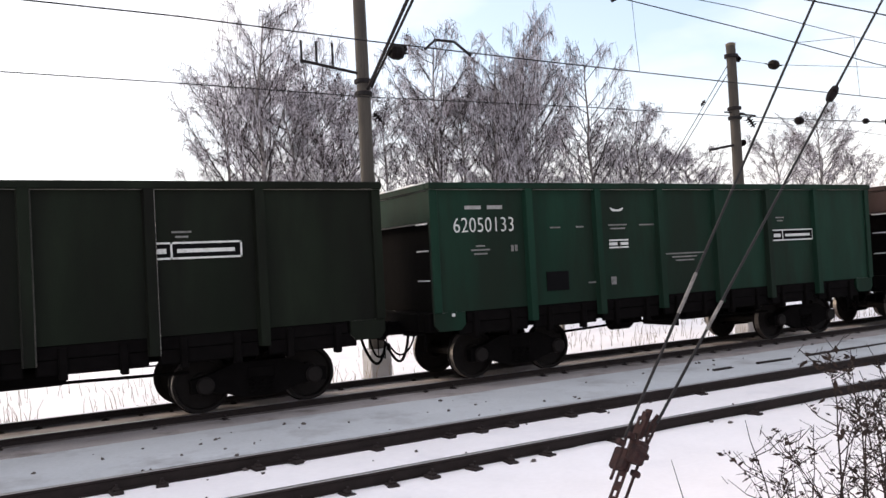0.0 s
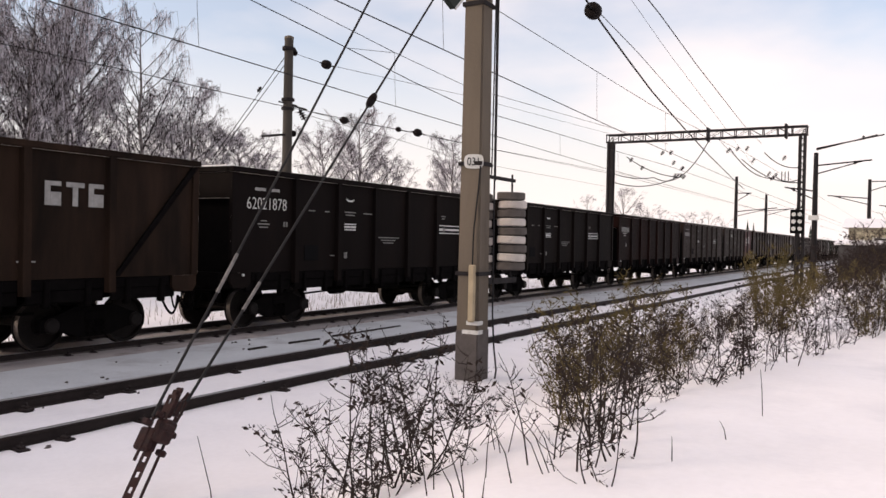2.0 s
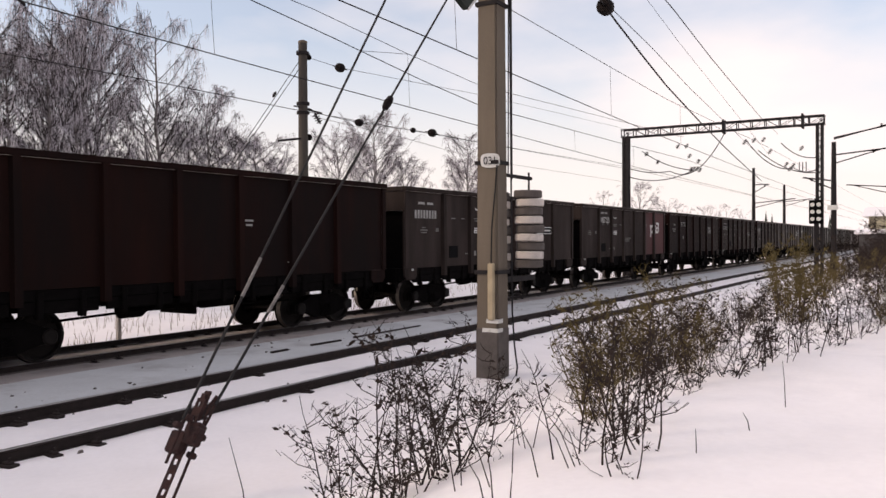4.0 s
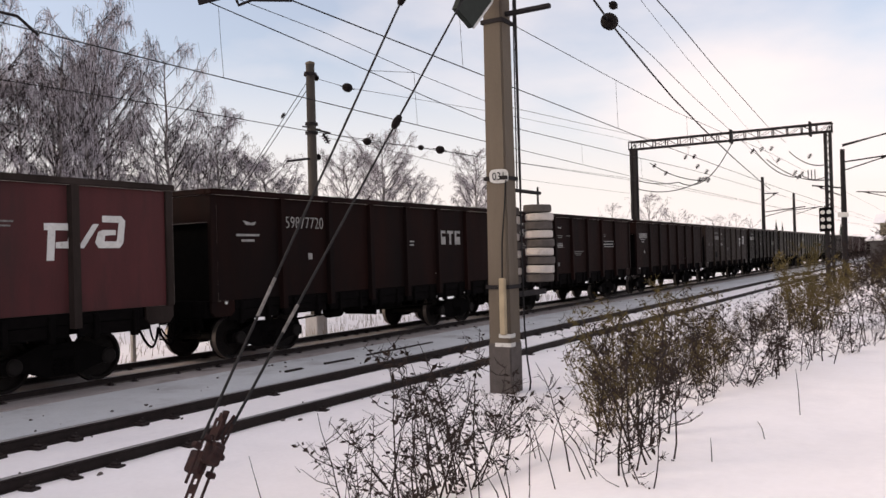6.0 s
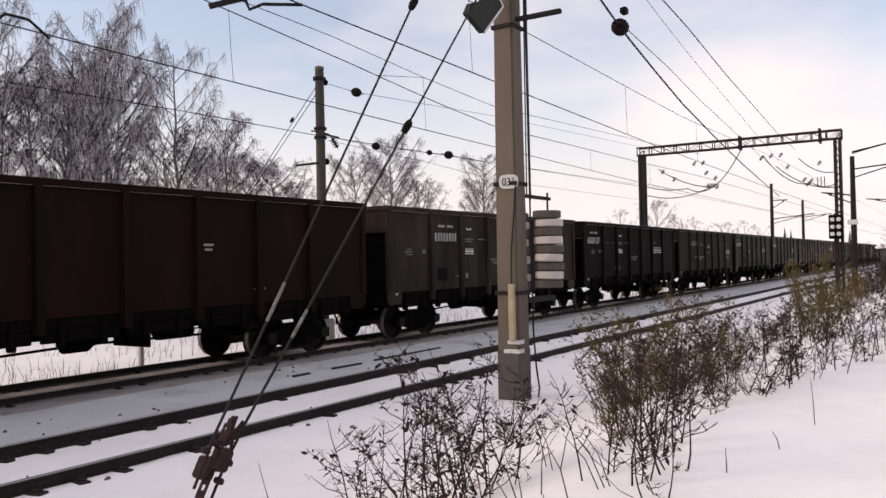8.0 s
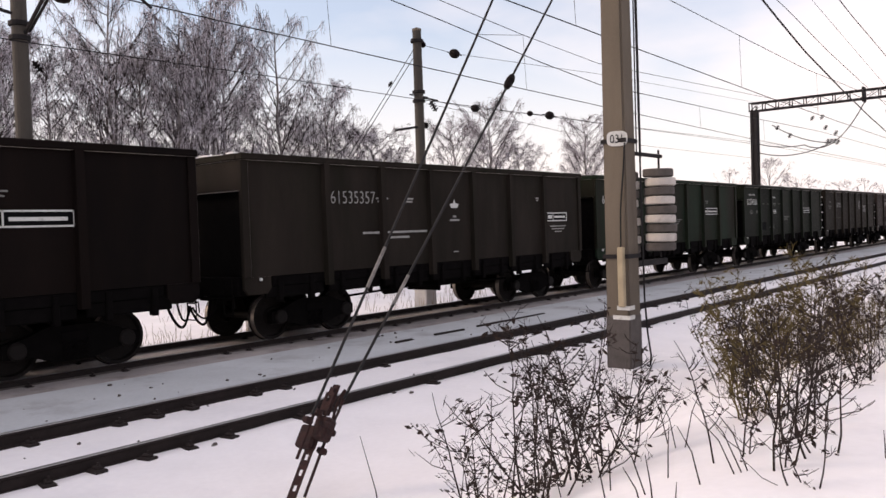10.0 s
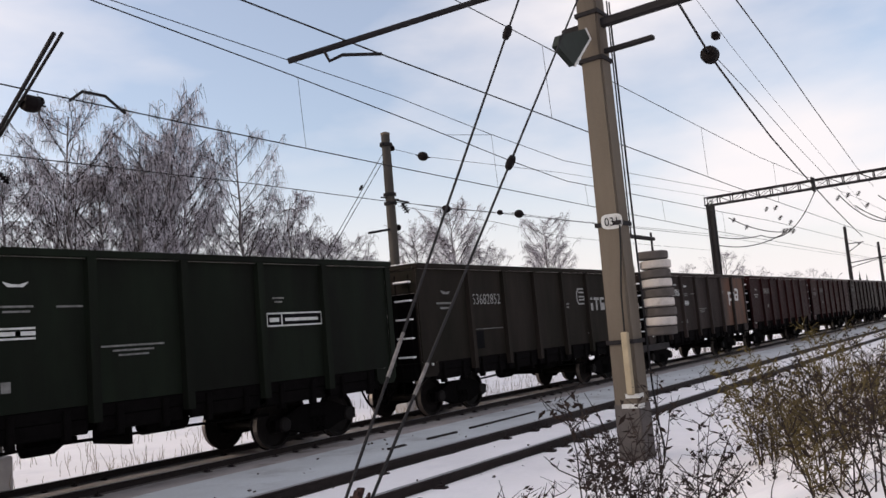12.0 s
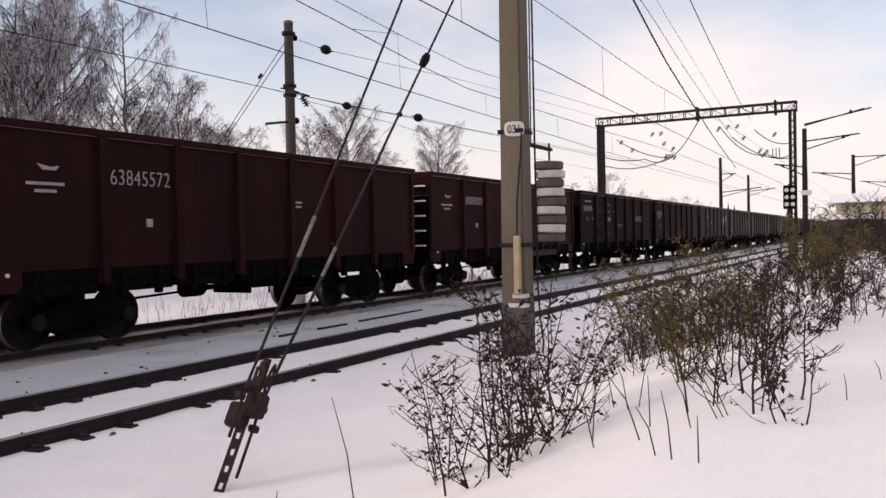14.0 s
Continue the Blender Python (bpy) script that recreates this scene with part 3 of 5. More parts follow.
def swoosh(x, z, s, parent, white):
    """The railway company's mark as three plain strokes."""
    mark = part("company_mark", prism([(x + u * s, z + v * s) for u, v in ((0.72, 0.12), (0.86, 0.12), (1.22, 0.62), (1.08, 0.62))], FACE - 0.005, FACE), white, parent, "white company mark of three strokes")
    def poly(pts):
        part("mark_stroke", prism([(x + u * s, z + v * s) for u, v in pts], FACE - 0.005, FACE), white, mark)
    poly([(0.0, 0.62), (0.62, 0.62), (0.72, 0.50), (0.66, 0.20), (0.55, 0.12), (0.24, 0.12), (0.24, 0.24), (0.50, 0.26), (0.54, 0.48), (0.24, 0.48), (0.20, -0.12), (0.04, -0.12), (0.08, 0.48), (0.0, 0.48)])
    poly([(1.30, 0.80), (1.76, 0.80), (1.86, 0.70), (1.80, 0.22), (1.70, 0.12), (1.20, 0.12), (1.12, 0.24), (1.20, 0.46), (1.32, 0.50), (1.62, 0.50), (1.62, 0.40), (1.36, 0.38), (1.34, 0.26), (1.64, 0.26), (1.70, 0.66), (1.30, 0.66)])
    return mark


def full_marks(w, L, nx, nz, white):
    part("owner_marking", flat_bars([(nx - 0.42, nx - 0.06, nz + 0.43, nz + 0.50), (nx + 0.08, nx + 0.42, nz + 0.43, nz + 0.50)]), FADED_WHITE, w)
    part("data_marking", small_print(-L + 0.85, 2.55, (0.2, 0.42, 0.3), 0.03, 0.075), THIN_WHITE, w)
    part("data_marking", flat_bars([(-L + 1.75, -L + 1.81, 2.44, 2.56), (-L + 1.84, -L + 1.90, 2.44, 2.56)]), THIN_WHITE, w)
    part("data_marking", small_print(-L + 2.7, 2.86, (0.26,)), THIN_WHITE, w)
    part("data_marking", small_print(-L + 3.35, 2.86, (0.2,)), THIN_WHITE, w)
    part("data_marking", small_print(-L + 4.2, 2.88, (0.5, 0.4)), THIN_WHITE, w)
    part("emblem_marking", prism([(-L + 4.25, 3.26), (-L + 4.33, 3.18), (-L + 4.56, 3.18), (-L + 4.64, 3.26), (-L + 4.5, 3.22), (-L + 4.4, 3.22)], FACE - 0.004, FACE), white, w)
    part("framed_marking", flat_bars([(-L + 4.2, -L + 4.72, 2.56, 2.59), (-L + 4.2, -L + 4.72, 2.41, 2.44), (-L + 4.2, -L + 4.5, 2.47, 2.53), (-L + 4.42, -L + 4.72, 2.47, 2.53)]), white, w)
    part("data_marking", small_print(-L + 5.05, 2.87, (0.42,)), THIN_WHITE, w)
    part("instruction_marking", small_print(-L + 5.75, 2.22, (1.15, 0.75, 0.55), 0.03, 0.075), THIN_WHITE, w)
    part("mesh_window", box(-L + 2.55, -L + 3.1, FACE - 0.012, FACE, 1.62, 2.0, 0.005), BLACK_PAINT, w, "square black-painted panel")
    part("data_marking", small_print(-L + 3.6, 1.72, (0.35,)), THIN_WHITE, w)
    part("data_marking", flat_bars([(-L + 4.2, -L + 4.34, 1.66, 1.82)]), THIN_WHITE, w)
    part("data_marking", small_print(2.9, 2.95, (0.3, 0.2)), THIN_WHITE, w)


def sparse_marks(w):
    """The markings of the wagon whose name plate sits in its end bay."""
    part("name_plate", box(4.48, 5.62, FACE - 0.008, FACE, 2.30, 2.56, 0.003), BLACK_PAINT, w, "black name plate with a white border")
    part("border", flat_bars([(4.48, 5.62, 2.53, 2.56), (4.48, 5.62, 2.30, 2.33), (4.48, 4.51, 2.33, 2.53), (5.59, 5.62, 2.33, 2.53), (4.82, 4.85, 2.33, 2.53)], FACE - 0.009), WHITE_PAINT, w)
    part("lettering_bar", flat_bars([(4.90, 5.52, 2.40, 2.46), (4.56, 4.77, 2.38, 2.48)], FACE - 0.009), WHITE_PAINT, w)
    part("instruction_marking", small_print(4.66, 2.14, (0.9, 0.72, 0.4), 0.03, 0.08), FADED_WHITE, w)
    part("instruction_marking", small_print(-3.2, 2.12, (2.2, 0.9), 0.05, 0.12), FADED_WHITE, w)
    part("data_marking", small_print(-1.75, 2.90, (0.28, 0.22), 0.04, 0.07), FADED_WHITE, w)
    part("data_marking", small_print(-2.75, 2.90, (0.4, 0.3), 0.04, 0.07), FADED_WHITE, w)
    part("emblem_marking", prism([(-0.08, 2.80), (-0.02, 2.70), (0.22, 2.70), (0.28, 2.80), (0.14, 2.82), (0.10, 2.92), (0.06, 2.82)], FACE - 0.004, FACE), WHITE_PAINT, w)
    part("data_marking", small_print(-0.09, 2.46, (0.12, 0.38), 0.05, 0.09), FADED_WHITE, w)
    part("data_marking", small_print(0.02, 1.58, (0.2,)), FADED_WHITE, w)
    part("data_marking", small_print(3.92, 2.96, (0.14, 0.1), 0.04, 0.06), FADED_WHITE, w)


def block_marks(w, x0, z0, white):
    """A company mark of three plain blocky shapes."""
    for k in range(3):
        x = x0 + 0.44 * k
        if k == 1:
            rows = [(x - 0.02, x + 0.35, z0 + 0.34, z0 + 0.43), (x + 0.11, x + 0.22, z0, z0 + 0.337)]
        else:
            rows = [(x, x + 0.11, z0, z0 + 0.43), (x + 0.113, x + 0.32, z0 + 0.35, z0 + 0.43), (x + 0.113, x + 0.32, z0, z0 + 0.24)]
        part("block_mark", flat_bars(rows), white, w, "blocky white mark")


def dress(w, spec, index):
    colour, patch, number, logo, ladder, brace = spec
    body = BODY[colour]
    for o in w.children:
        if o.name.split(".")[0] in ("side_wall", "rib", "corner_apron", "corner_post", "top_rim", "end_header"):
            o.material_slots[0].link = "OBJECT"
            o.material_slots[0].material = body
    words = "%s open-top steel gondola with ribbed sides" % COLOUR_WORDS[colour]
    if ladder:
        words += " and snowy end ladder"
    tagged(w, words, "freight wagon", "wagons of the freight train")
    if index > 27:
        return
    L = HALF_L
    white = FADED_WHITE if colour in ("olive", "brown", "red", "dark_grey", "pale_grey") else WHITE_PAINT
    few = logo == "bars" or (logo == "block")
    if number == "59877720":
        nx, nz = -L + 3.0, 2.95
    elif number == "61407250":
        nx, nz = -L + 2.95, 2.95
    elif index == 3:
        nx, nz = -L + 1.15, 2.83
    elif index in (18, 19):
        nx, nz = -3.44, 2.72 if index == 18 else 2.80
    elif logo in ("swoosh", "block"):
        nx, nz = -L + 3.05, 2.80
    elif colour == "red":
        nx, nz = -L + 3.05, 2.82
    elif number == "61535357":
        nx, nz = -L + 3.0, 2.80
    else:
        nx, nz = -L + 1.17, 2.83
    if number:
        lettering("number_marking", number, 0.40, nx, nz, white, w)
    else:
        part("number_marking", flat_bars([(nx - 0.62 + 0.16 * k, nx - 0.515 + 0.16 * k, nz + 0.01, nz + 0.26) for k in range(8)]), FADED_WHITE if index < 20 else THIN_WHITE, w)
    if index == 18:
        white = THIN_WHITE
    if few:
        part("data_marking", small_print(-L + 0.75, 2.75, (0.7, 0.4), 0.05, 0.12), white, w)
        if index != 18:
            part("data_marking", flat_bars([(nx + 0.1, nx + 0.25, nz - 0.75, nz - 0.6)]), white, w)
        part("data_marking", small_print(-L + 7.5, 2.62, (0.26, 0.2), 0.045, 0.1), white, w)
        part("data_marking", small_print(-L + 8.9, 1.66, (0.35,)), white, w)
        part("emblem_marking", prism([(-L + 0.95, 3.1), (-L + 1.05, 3.0), (-L + 1.3, 3.0), (-L + 1.36, 3.08), (-L + 1.2, 3.05)], FACE - 0.004, FACE), white, w)
    elif index == 14:
        full_marks(w, L, nx, nz, white)
        lettering("load_marking", "20", 0.16, -L + 2.06, 2.44, FADED_WHITE, w)
    elif index == 15:
        sparse_marks(w)
    else:
        full_marks(w, L, nx, nz, white)
    if logo == "plate" and index != 15:
        x0, z0 = L - 3.75, 2.41
        if index < 2:
            x0, z0 = L - 3.97, 2.54
        pl = part("name_plate", box(x0, x0 + 1.5, FACE - 0.008, FACE, z0, z0 + 0.27, 0.003), BLACK_PAINT, w, "black name plate with a white border")
        part("border", flat_bars([(x0, x0 + 1.5, z0 + 0.24, z0 + 0.27), (x0, x0 + 1.5, z0, z0 + 0.03), (x0, x0 + 0.03, z0, z0 + 0.27), (x0 + 1.47, x0 + 1.5, z0, z0 + 0.27), (x0 + 0.38, x0 + 0.41, z0, z0 + 0.27)], FACE - 0.009), white, pl)
        part("lettering_bar", flat_bars([(x0 + 0.48, x0 + 1.38, z0 + 0.10, z0 + 0.16), (x0 + 0.08, x0 + 0.32, z0 + 0.09, z0 + 0.17)], FACE - 0.009), white, pl)
    elif logo == "swoosh":
        swoosh(L - 2.72, 2.40, 0.88, w, WHITE_PAINT)
    elif logo == "block":
        if index == 18:
            block_marks(w, 2.68, 2.40, FADED_WHITE)
            hexagon = [(1.86, 2.98), (1.98, 3.14), (2.36, 3.14), (2.36, 3.09), (2.01, 3.09), (1.92, 2.97), (1.92, 2.74), (2.0, 2.66), (2.36, 2.66), (2.36, 2.61), (1.97, 2.61), (1.86, 2.72)]
            em = part("company_mark", prism(hexagon, FACE - 0.004, FACE), FADED_WHITE, w, "striped white six-sided mark")
            part("mark_stroke", flat_bars([(2.02, 2.40, z, z + 0.045) for z in (2.74, 2.84, 2.98)] + [(2.36, 2.40, 2.785, 2.84)]), FADED_WHITE, em)
            part("mesh_window", box(-4.20, -3.72, FACE - 0.012, FACE, 1.56, 2.02, 0.005), BLACK_PAINT, w, "square black-painted panel")
            part("seam_line", flat_bars([(-4.20, -2.72, 2.06, 2.075)]), THIN_WHITE, w)
        else:
            block_marks(w, L - (3.52 if index == 4 else 3.72), 2.67 if index == 4 else 2.55, white)
    if patch:
        mt = {"red": PATCH_RED, "orange": PATCH_ORANGE, "faded orange": PATCH_FADED}[patch]
        part("end_panel", box(4.40, L - 0.17, FACE + 0.001, FACE + 0.005, 1.37, TOP - 0.14), mt, w, "%s-painted end panel" % patch)
        part("end_panel", box(2.68, 4.18, FACE + 0.001, FACE + 0.005, 1.37, TOP - 0.14), mt, w)
    if index in (2, 3):
        for z in (1.95, 2.50, 3.00):
            part("snowy_rung", box(-L - 0.03, -L, -1.46, -1.02, z, z + 0.022, 0.005), SNOW, w, "end rung with a line of snow")
    if index % 3 != 1:
        cap = bmesh.new()
        rng = random.Random(index)
        for k in range(7):
            y = -1.42 + 0.41 * k
            add_box(cap, -L - 0.025, -L + rng.uniform(0.03, 0.09), y, y + rng.uniform(0.25, 0.40), TOP, TOP + rng.uniform(0.012, 0.035), 0.005)
        part("snow_on_rim", cap, SNOW, w, "line of snow on the end rim")
    if ladder:
        lad = bmesh.new()
        for y in (-1.42, -1.0):
            add_tube(lad, [(-L - 0.12, y, 1.2), (-L - 0.12, y, 3.5)], 0.016, 5)
        lo = part("end_ladder", lad, UNDERFRAME, w, "black end ladder with snow on its rungs")
        for z in (1.5, 1.95, 2.4, 2.85, 3.3):
            rg = bmesh.new()
            add_box(rg, -L - 0.16, -L - 0.04, -1.44, -0.96, z, z + 0.045, 0.012)
            part("rung", rg, SNOW, lo)
    if brace:
        for e in (-1, 1):
            bb = bmesh.new()
            add_prism(bb, [(e * (L - 0.02), TOP - 0.14), (e * (L - 0.18), TOP - 0.14), (e * 4.37, 1.38), (e * 4.50, 1.38)], FACE - 0.05, FACE)
            part("diagonal_brace", bb, UNDERFRAME, w)


def car_x(k, t):
    """Middle of wagon k at t seconds: the train gains a little speed."""
    return 4.33 + HALF_L + PITCH * k - (17.672 * t + 0.0143 * t * t)


TRAIN = []
for i, spec in enumerate(WAGONS):
    ob = WAGON if i == 0 else copy_thing(WAGON, pose(car_x(i - 2, 0), FAR_Y, 0))
    if i == 0:
        ob.matrix_basis = pose(car_x(-2, 0), FAR_Y, 0)
    TRAIN.append(ob)
for i, spec in enumerate(WAGONS):
    dress(TRAIN[i], spec, i)

# ---- rail fastenings ----
def build_fastenings():
    bm = bmesh.new()
    add_box(bm, -0.07, 0.07, -0.10, 0.10, -0.03, 0.015, 0.012)
    add_box(bm, -0.035, 0.035, -0.06, 0.06, 0.0, 0.045, 0.012)
    add_tube(bm, [(0, -0.02, 0.0), (0, -0.02, 0.085)], 0.016, 6)
    me = bpy.data.meshes.new("rail_clip")
    bm.to_mesh(me)
    bm.free()
    me.materials.append(RAIL_STEEL)
    rails = {round(o.data.vertices[0].co.y + 0.075, 2): o for o in scene.objects if o.name.startswith("rail") and o.type == "MESH" and not o.name.startswith("rail_")}
    rng = random.Random(4)
    for y, rail in rails.items():
        for k in range(62):
            side = -1 if rng.random() < 0.72 else 1
            if rng.random() < 0.3 and k > 6:
                continue
            c = part("rail_clip", me, None, rail)
            c.location = (-3.2 + 0.543 * k + rng.uniform(-0.03, 0.03), y + side * 0.15, (-0.06 if y < 0.5 else 0.0) - 0.135 - rng.uniform(0, 0.025))
            c.rotation_euler.z = rng.uniform(-0.25, 0.25)


build_fastenings()

# ---- overhead line: masts, gantry, wires ----
def square_shaft(b0, b1, z0, z1, bevel=0.03):
    bm = bmesh.new()
    lo = [bm.verts.new((u * b0 / 2, v * b0 / 2, z0)) for u, v in ((-1, -1), (1, -1), (1, 1), (-1, 1))]
    hi = [bm.verts.new((u * b1 / 2, v * b1 / 2, z1)) for u, v in ((-1, -1), (1, -1), (1, 1), (-1, 1))]
    bm.faces.new(lo[::-1])
    bm.faces.new(hi)
    for k in range(4):
        bm.faces.new((lo[k], lo[(k + 1) % 4], hi[(k + 1) % 4], hi[k]))
    bmesh.ops.bevel(bm, geom=[e for e in bm.edges if abs(e.verts[0].co.z - e.verts[1].co.z) > 0.1], offset=bevel, segments=2, affect="EDGES")
    return bm


def insulator_string(parent, p, d, n=4, r=0.075, step=0.075):
    """Ribbed insulator along the way d from p, as one turned part."""
    prof = [(0.025, -0.04)]
    for k in range(n):
        z = k * step
        prof += [(0.03, z), (r, z + 0.018), (r * 0.93, z + 0.04), (0.03, z + 0.055)]
    prof.append((0.02, n * step + 0.03))
    o = part("insulator", lathe(prof, 12), PORCELAIN, parent, "dark ribbed insulator")
    o.matrix_basis = Matrix.Translation(p) @ Vector(d).to_track_quat("Z", "Y").to_matrix().to_4x4()
    return o


PX, PY = 10.08, -1.90


def build_anchor_mast():
    m = thing("anchor_mast", pose(PX, PY, 0), "square concrete anchor mast with a tarred black foot", "catenary mast")
    part("shaft", square_shaft(0.43, 0.33, 0.62, 10.7), CONCRETE, m)
    part("foot", square_shaft(0.45, 0.445, -0.75, 0.62, 0.02), BITUMEN, m, "tarred dark foot of the mast")
    for z in (0.60, 0.76):
        bm = bmesh.new()
        w = 0.226
        add_box(bm, -w - 0.008, -w + 0.004, -w, 0.0 if z > 0.7 else 0.08, z - 0.035, z + 0.035)
        add_box(bm, -0.24, -0.05, -w - 0.008, -w + 0.004, z - 0.035, z + 0.035)
        part("painted_band", bm, WHITE_PAINT, m, "worn white painted band")
    bm = bmesh.new()
    prof = [(0.17 * math.copysign(abs(math.cos(a)) ** 0.6, math.cos(a)), 0.125 * math.copysign(abs(math.sin(a)) ** 0.6, math.sin(a))) for a in (2 * math.pi * k / 24 for k in range(24))]
    add_prism(bm, prof, -0.008, 0.008)
    pl = part("number_plate", bm, WHITE_PAINT, m, "white enamel mast number plate")
    pl.matrix_basis = pose(-0.225, -0.08, 3.58, 0, 0, -72)
    cu = bpy.data.curves.new("digits", "FONT")
    cu.body, cu.size, cu.extrude, cu.align_x = "031", 0.20, 0.002, "CENTER"
    tmp = bpy.data.objects.new("digits", cu)
    scene.collection.objects.link(tmp)
    me = bpy.data.meshes.new_from_object(tmp.evaluated_get(bpy.context.evaluated_depsgraph_get()))
    bpy.data.objects.remove(tmp)
    me.materials.clear()
    me.materials.append(BLACK_PAINT)
    dg = part("digits", me, None, pl)
    dg.matrix_basis = pose(0, -0.012, -0.07, 90, 0, 0) @ Matrix.Diagonal((0.8, 1, 1, 1))
    bm = bmesh.new()
    add_box(bm, -0.30, -0.21, -0.17, -0.05, 0.78, 1.78, 0.02)
    part("cable_cover", bm, mat("pale_wooden_trough", (0.34, 0.28, 0.19), 0.85, 0.2, 4.0), m, "pale wooden cable trough")
    part("down_cable", tube([(-0.20, -0.20, 3.5), (-0.245, -0.19, 3.1), (-0.25, -0.12, 2.4), (-0.26, -0.11, 1.75)], 0.014, 6), WIRE, m)
    part("earth_cable", tube([(0.22, -0.25, 7.0), (0.24, -0.26, 3.0), (0.25, -0.27, 0.9), (0.27, -0.30, 0.3), (0.30, -0.34, -0.1), (0.22, -0.33, -0.42)], 0.016, 6), WIRE, m)
    for z in (3.55, 1.62, 6.35, 7.15):
        part("clamp", square_shaft(0.49 - 0.0095 * z, 0.49 - 0.0095 * z, z - 0.035, z + 0.035, 0.01), STEEL_DARK, m)
    part("cross_arm", box(-0.05, 0.05, -1.05, 0.25, 6.44, 6.52, 0.015), STEEL_DARK, m)
    part("cross_arm", box(-0.07, 0.07, -1.75, 0.55, 6.90, 7.05, 0.02), STEEL_DARK, m)
    part("strut", tube([(-0.2, 0.1, 7.95), (-3.92, 3.32, 6.36)], 0.05, 8), STEEL_DARK, m, "slanting tubular cantilever")
    part("registration_arm", tube([(-3.55, 2.9, 6.50), (-3.50, 2.85, 6.33), (-3.3, 2.75, 6.45), (-2.5, 2.62, 6.62)], 0.028, 6), STEEL_DARK, m)
    for dx in (-0.95, 0.95):
        insulator_string(m, (-0.2 + dx * 0.2, 0.12, 8.1), (0.3 * dx, 0.2, 1), 3)
    part("guide_rod", tube([(0.36, -0.14, 3.35), (0.40, -0.14, 7.5)], 0.012, 6), WIRE, m)
    part("guide_rod", tube([(0.52, -0.14, 3.30), (0.50, -0.14, 7.5)], 0.012, 6), WIRE, m)
    part("weight_bracket", box(0.2, 1.28, -0.20, -0.12, 3.32, 3.38, 0.01), STEEL_DARK, m)
    part("weight_guide", box(0.22, 1.45, -0.18, -0.10, 1.42, 1.52, 0.01), STEEL_DARK, m)
    return m


def build_weights(x, y, z0, n, r):
    t = thing("tension_weight_stack", pose(x, y, z0), "stack of grey and white concrete tension weights", "tension weight", "tension weights beside the mast")
    rng = random.Random(int(x * 100))
    pale = mat("chalky_concrete_weight", (0.50, 0.46, 0.43), 0.9, 0.2, 6.0, stain=(0.25, 0.22, 0.2), stain_amount=0.3, stain_scale=6.0)
    dull = mat("grey_concrete_weight", (0.085, 0.075, 0.07), 0.9, 0.25, 6.0)
    part("rod", tube([(0, 0, -0.12), (0, 0, n * 0.165 + 0.32)], 0.02, 8), STEEL_DARK, t)
    for k in range(n):
        bm = lathe([(r - 0.03, 0.0), (r, 0.02), (r, 0.125), (r - 0.02, 0.145)], 22)
        o = part("weight_disc", bm, pale if k % 2 == 1 else dull, t, smooth=False)
        o.location = (rng.uniform(-0.02, 0.02) + 0.02 * (n - k) * 0.1, rng.uniform(-0.02, 0.02), k * 0.165)
        o.rotation_euler = (rng.uniform(-0.02, 0.02), rng.uniform(-0.03, 0.03), rng.uniform(0, 6))
    return t


def build_guy():
    g = thing("guy_wires", pose(0, 0, 0), "two steel guy wires from a ground anchor to the mast", "guy wire")
    lo_a, lo_b = Vector((2.40, -2.66, 0.54)), Vector((2.82, -2.64, 0.60))      # lower ends at the anchor
    hi_a, hi_b = Vector((9.90, -2.00, 10.20)), Vector((9.86, -1.86, 7.53))
    part("guy_wire", tube([lo_a, hi_a], 0.015, 6), WIRE, g)
    part("guy_wire", tube([lo_b, hi_b], 0.015, 6), WIRE, g)
    bright = mat("bright_galvanised_sleeve", (0.16, 0.15, 0.145), 0.7, 0.5, 12.0, 0.1)
    for lo, hi, f0, f1 in ((lo_a, hi_a, 0.112, 0.152), (lo_b, hi_b, 0.118, 0.158)):
        part("wire_sleeve", tube([lo.lerp(hi, f0), lo.lerp(hi, f1)], 0.0185, 8), bright, g, "bare galvanised lower end of a guy wire")
    for lo, hi, f in ((lo_b, hi_b, 0.500), (lo_a, hi_a, 0.545)):
        bm = lathe([(0.022, -0.14), (0.045, -0.11), (0.058, -0.02), (0.04, 0.0), (0.058, 0.03), (0.045, 0.11), (0.022, 0.14)], 10)
        o = part("strain_insulator", bm, PORCELAIN, g, "dark egg-shaped strain insulator")
        o.matrix_basis = Matrix.Translation(lo.lerp(hi, f)) @ (hi - lo).to_track_quat("Z", "Y").to_matrix().to_4x4()
    y = -1.92
    # yoke plate hung on the second wire
    yk = bmesh.new()
    add_prism(yk, [(8.56, 6.24), (9.10, 6.04), (9.80, 6.66), (9.65, 6.80), (8.70, 6.44)], y - 0.05, y + 0.05)
    part("yoke_plate", yk, mat("grey_green_yoke_paint", (0.02, 0.025, 0.021), 0.8, 0.25, 6.0), g, "grey-green triangular yoke plate")
    for a, b in (((9.10, 6.04), (9.80, 6.66)), ((9.80, 6.66), (9.65, 6.80))):
        part("yoke_edge", tube([(a[0], y - 0.05, a[1]), (b[0], y - 0.05, b[1])], 0.022, 6), WHITE_PAINT, g)
    return g


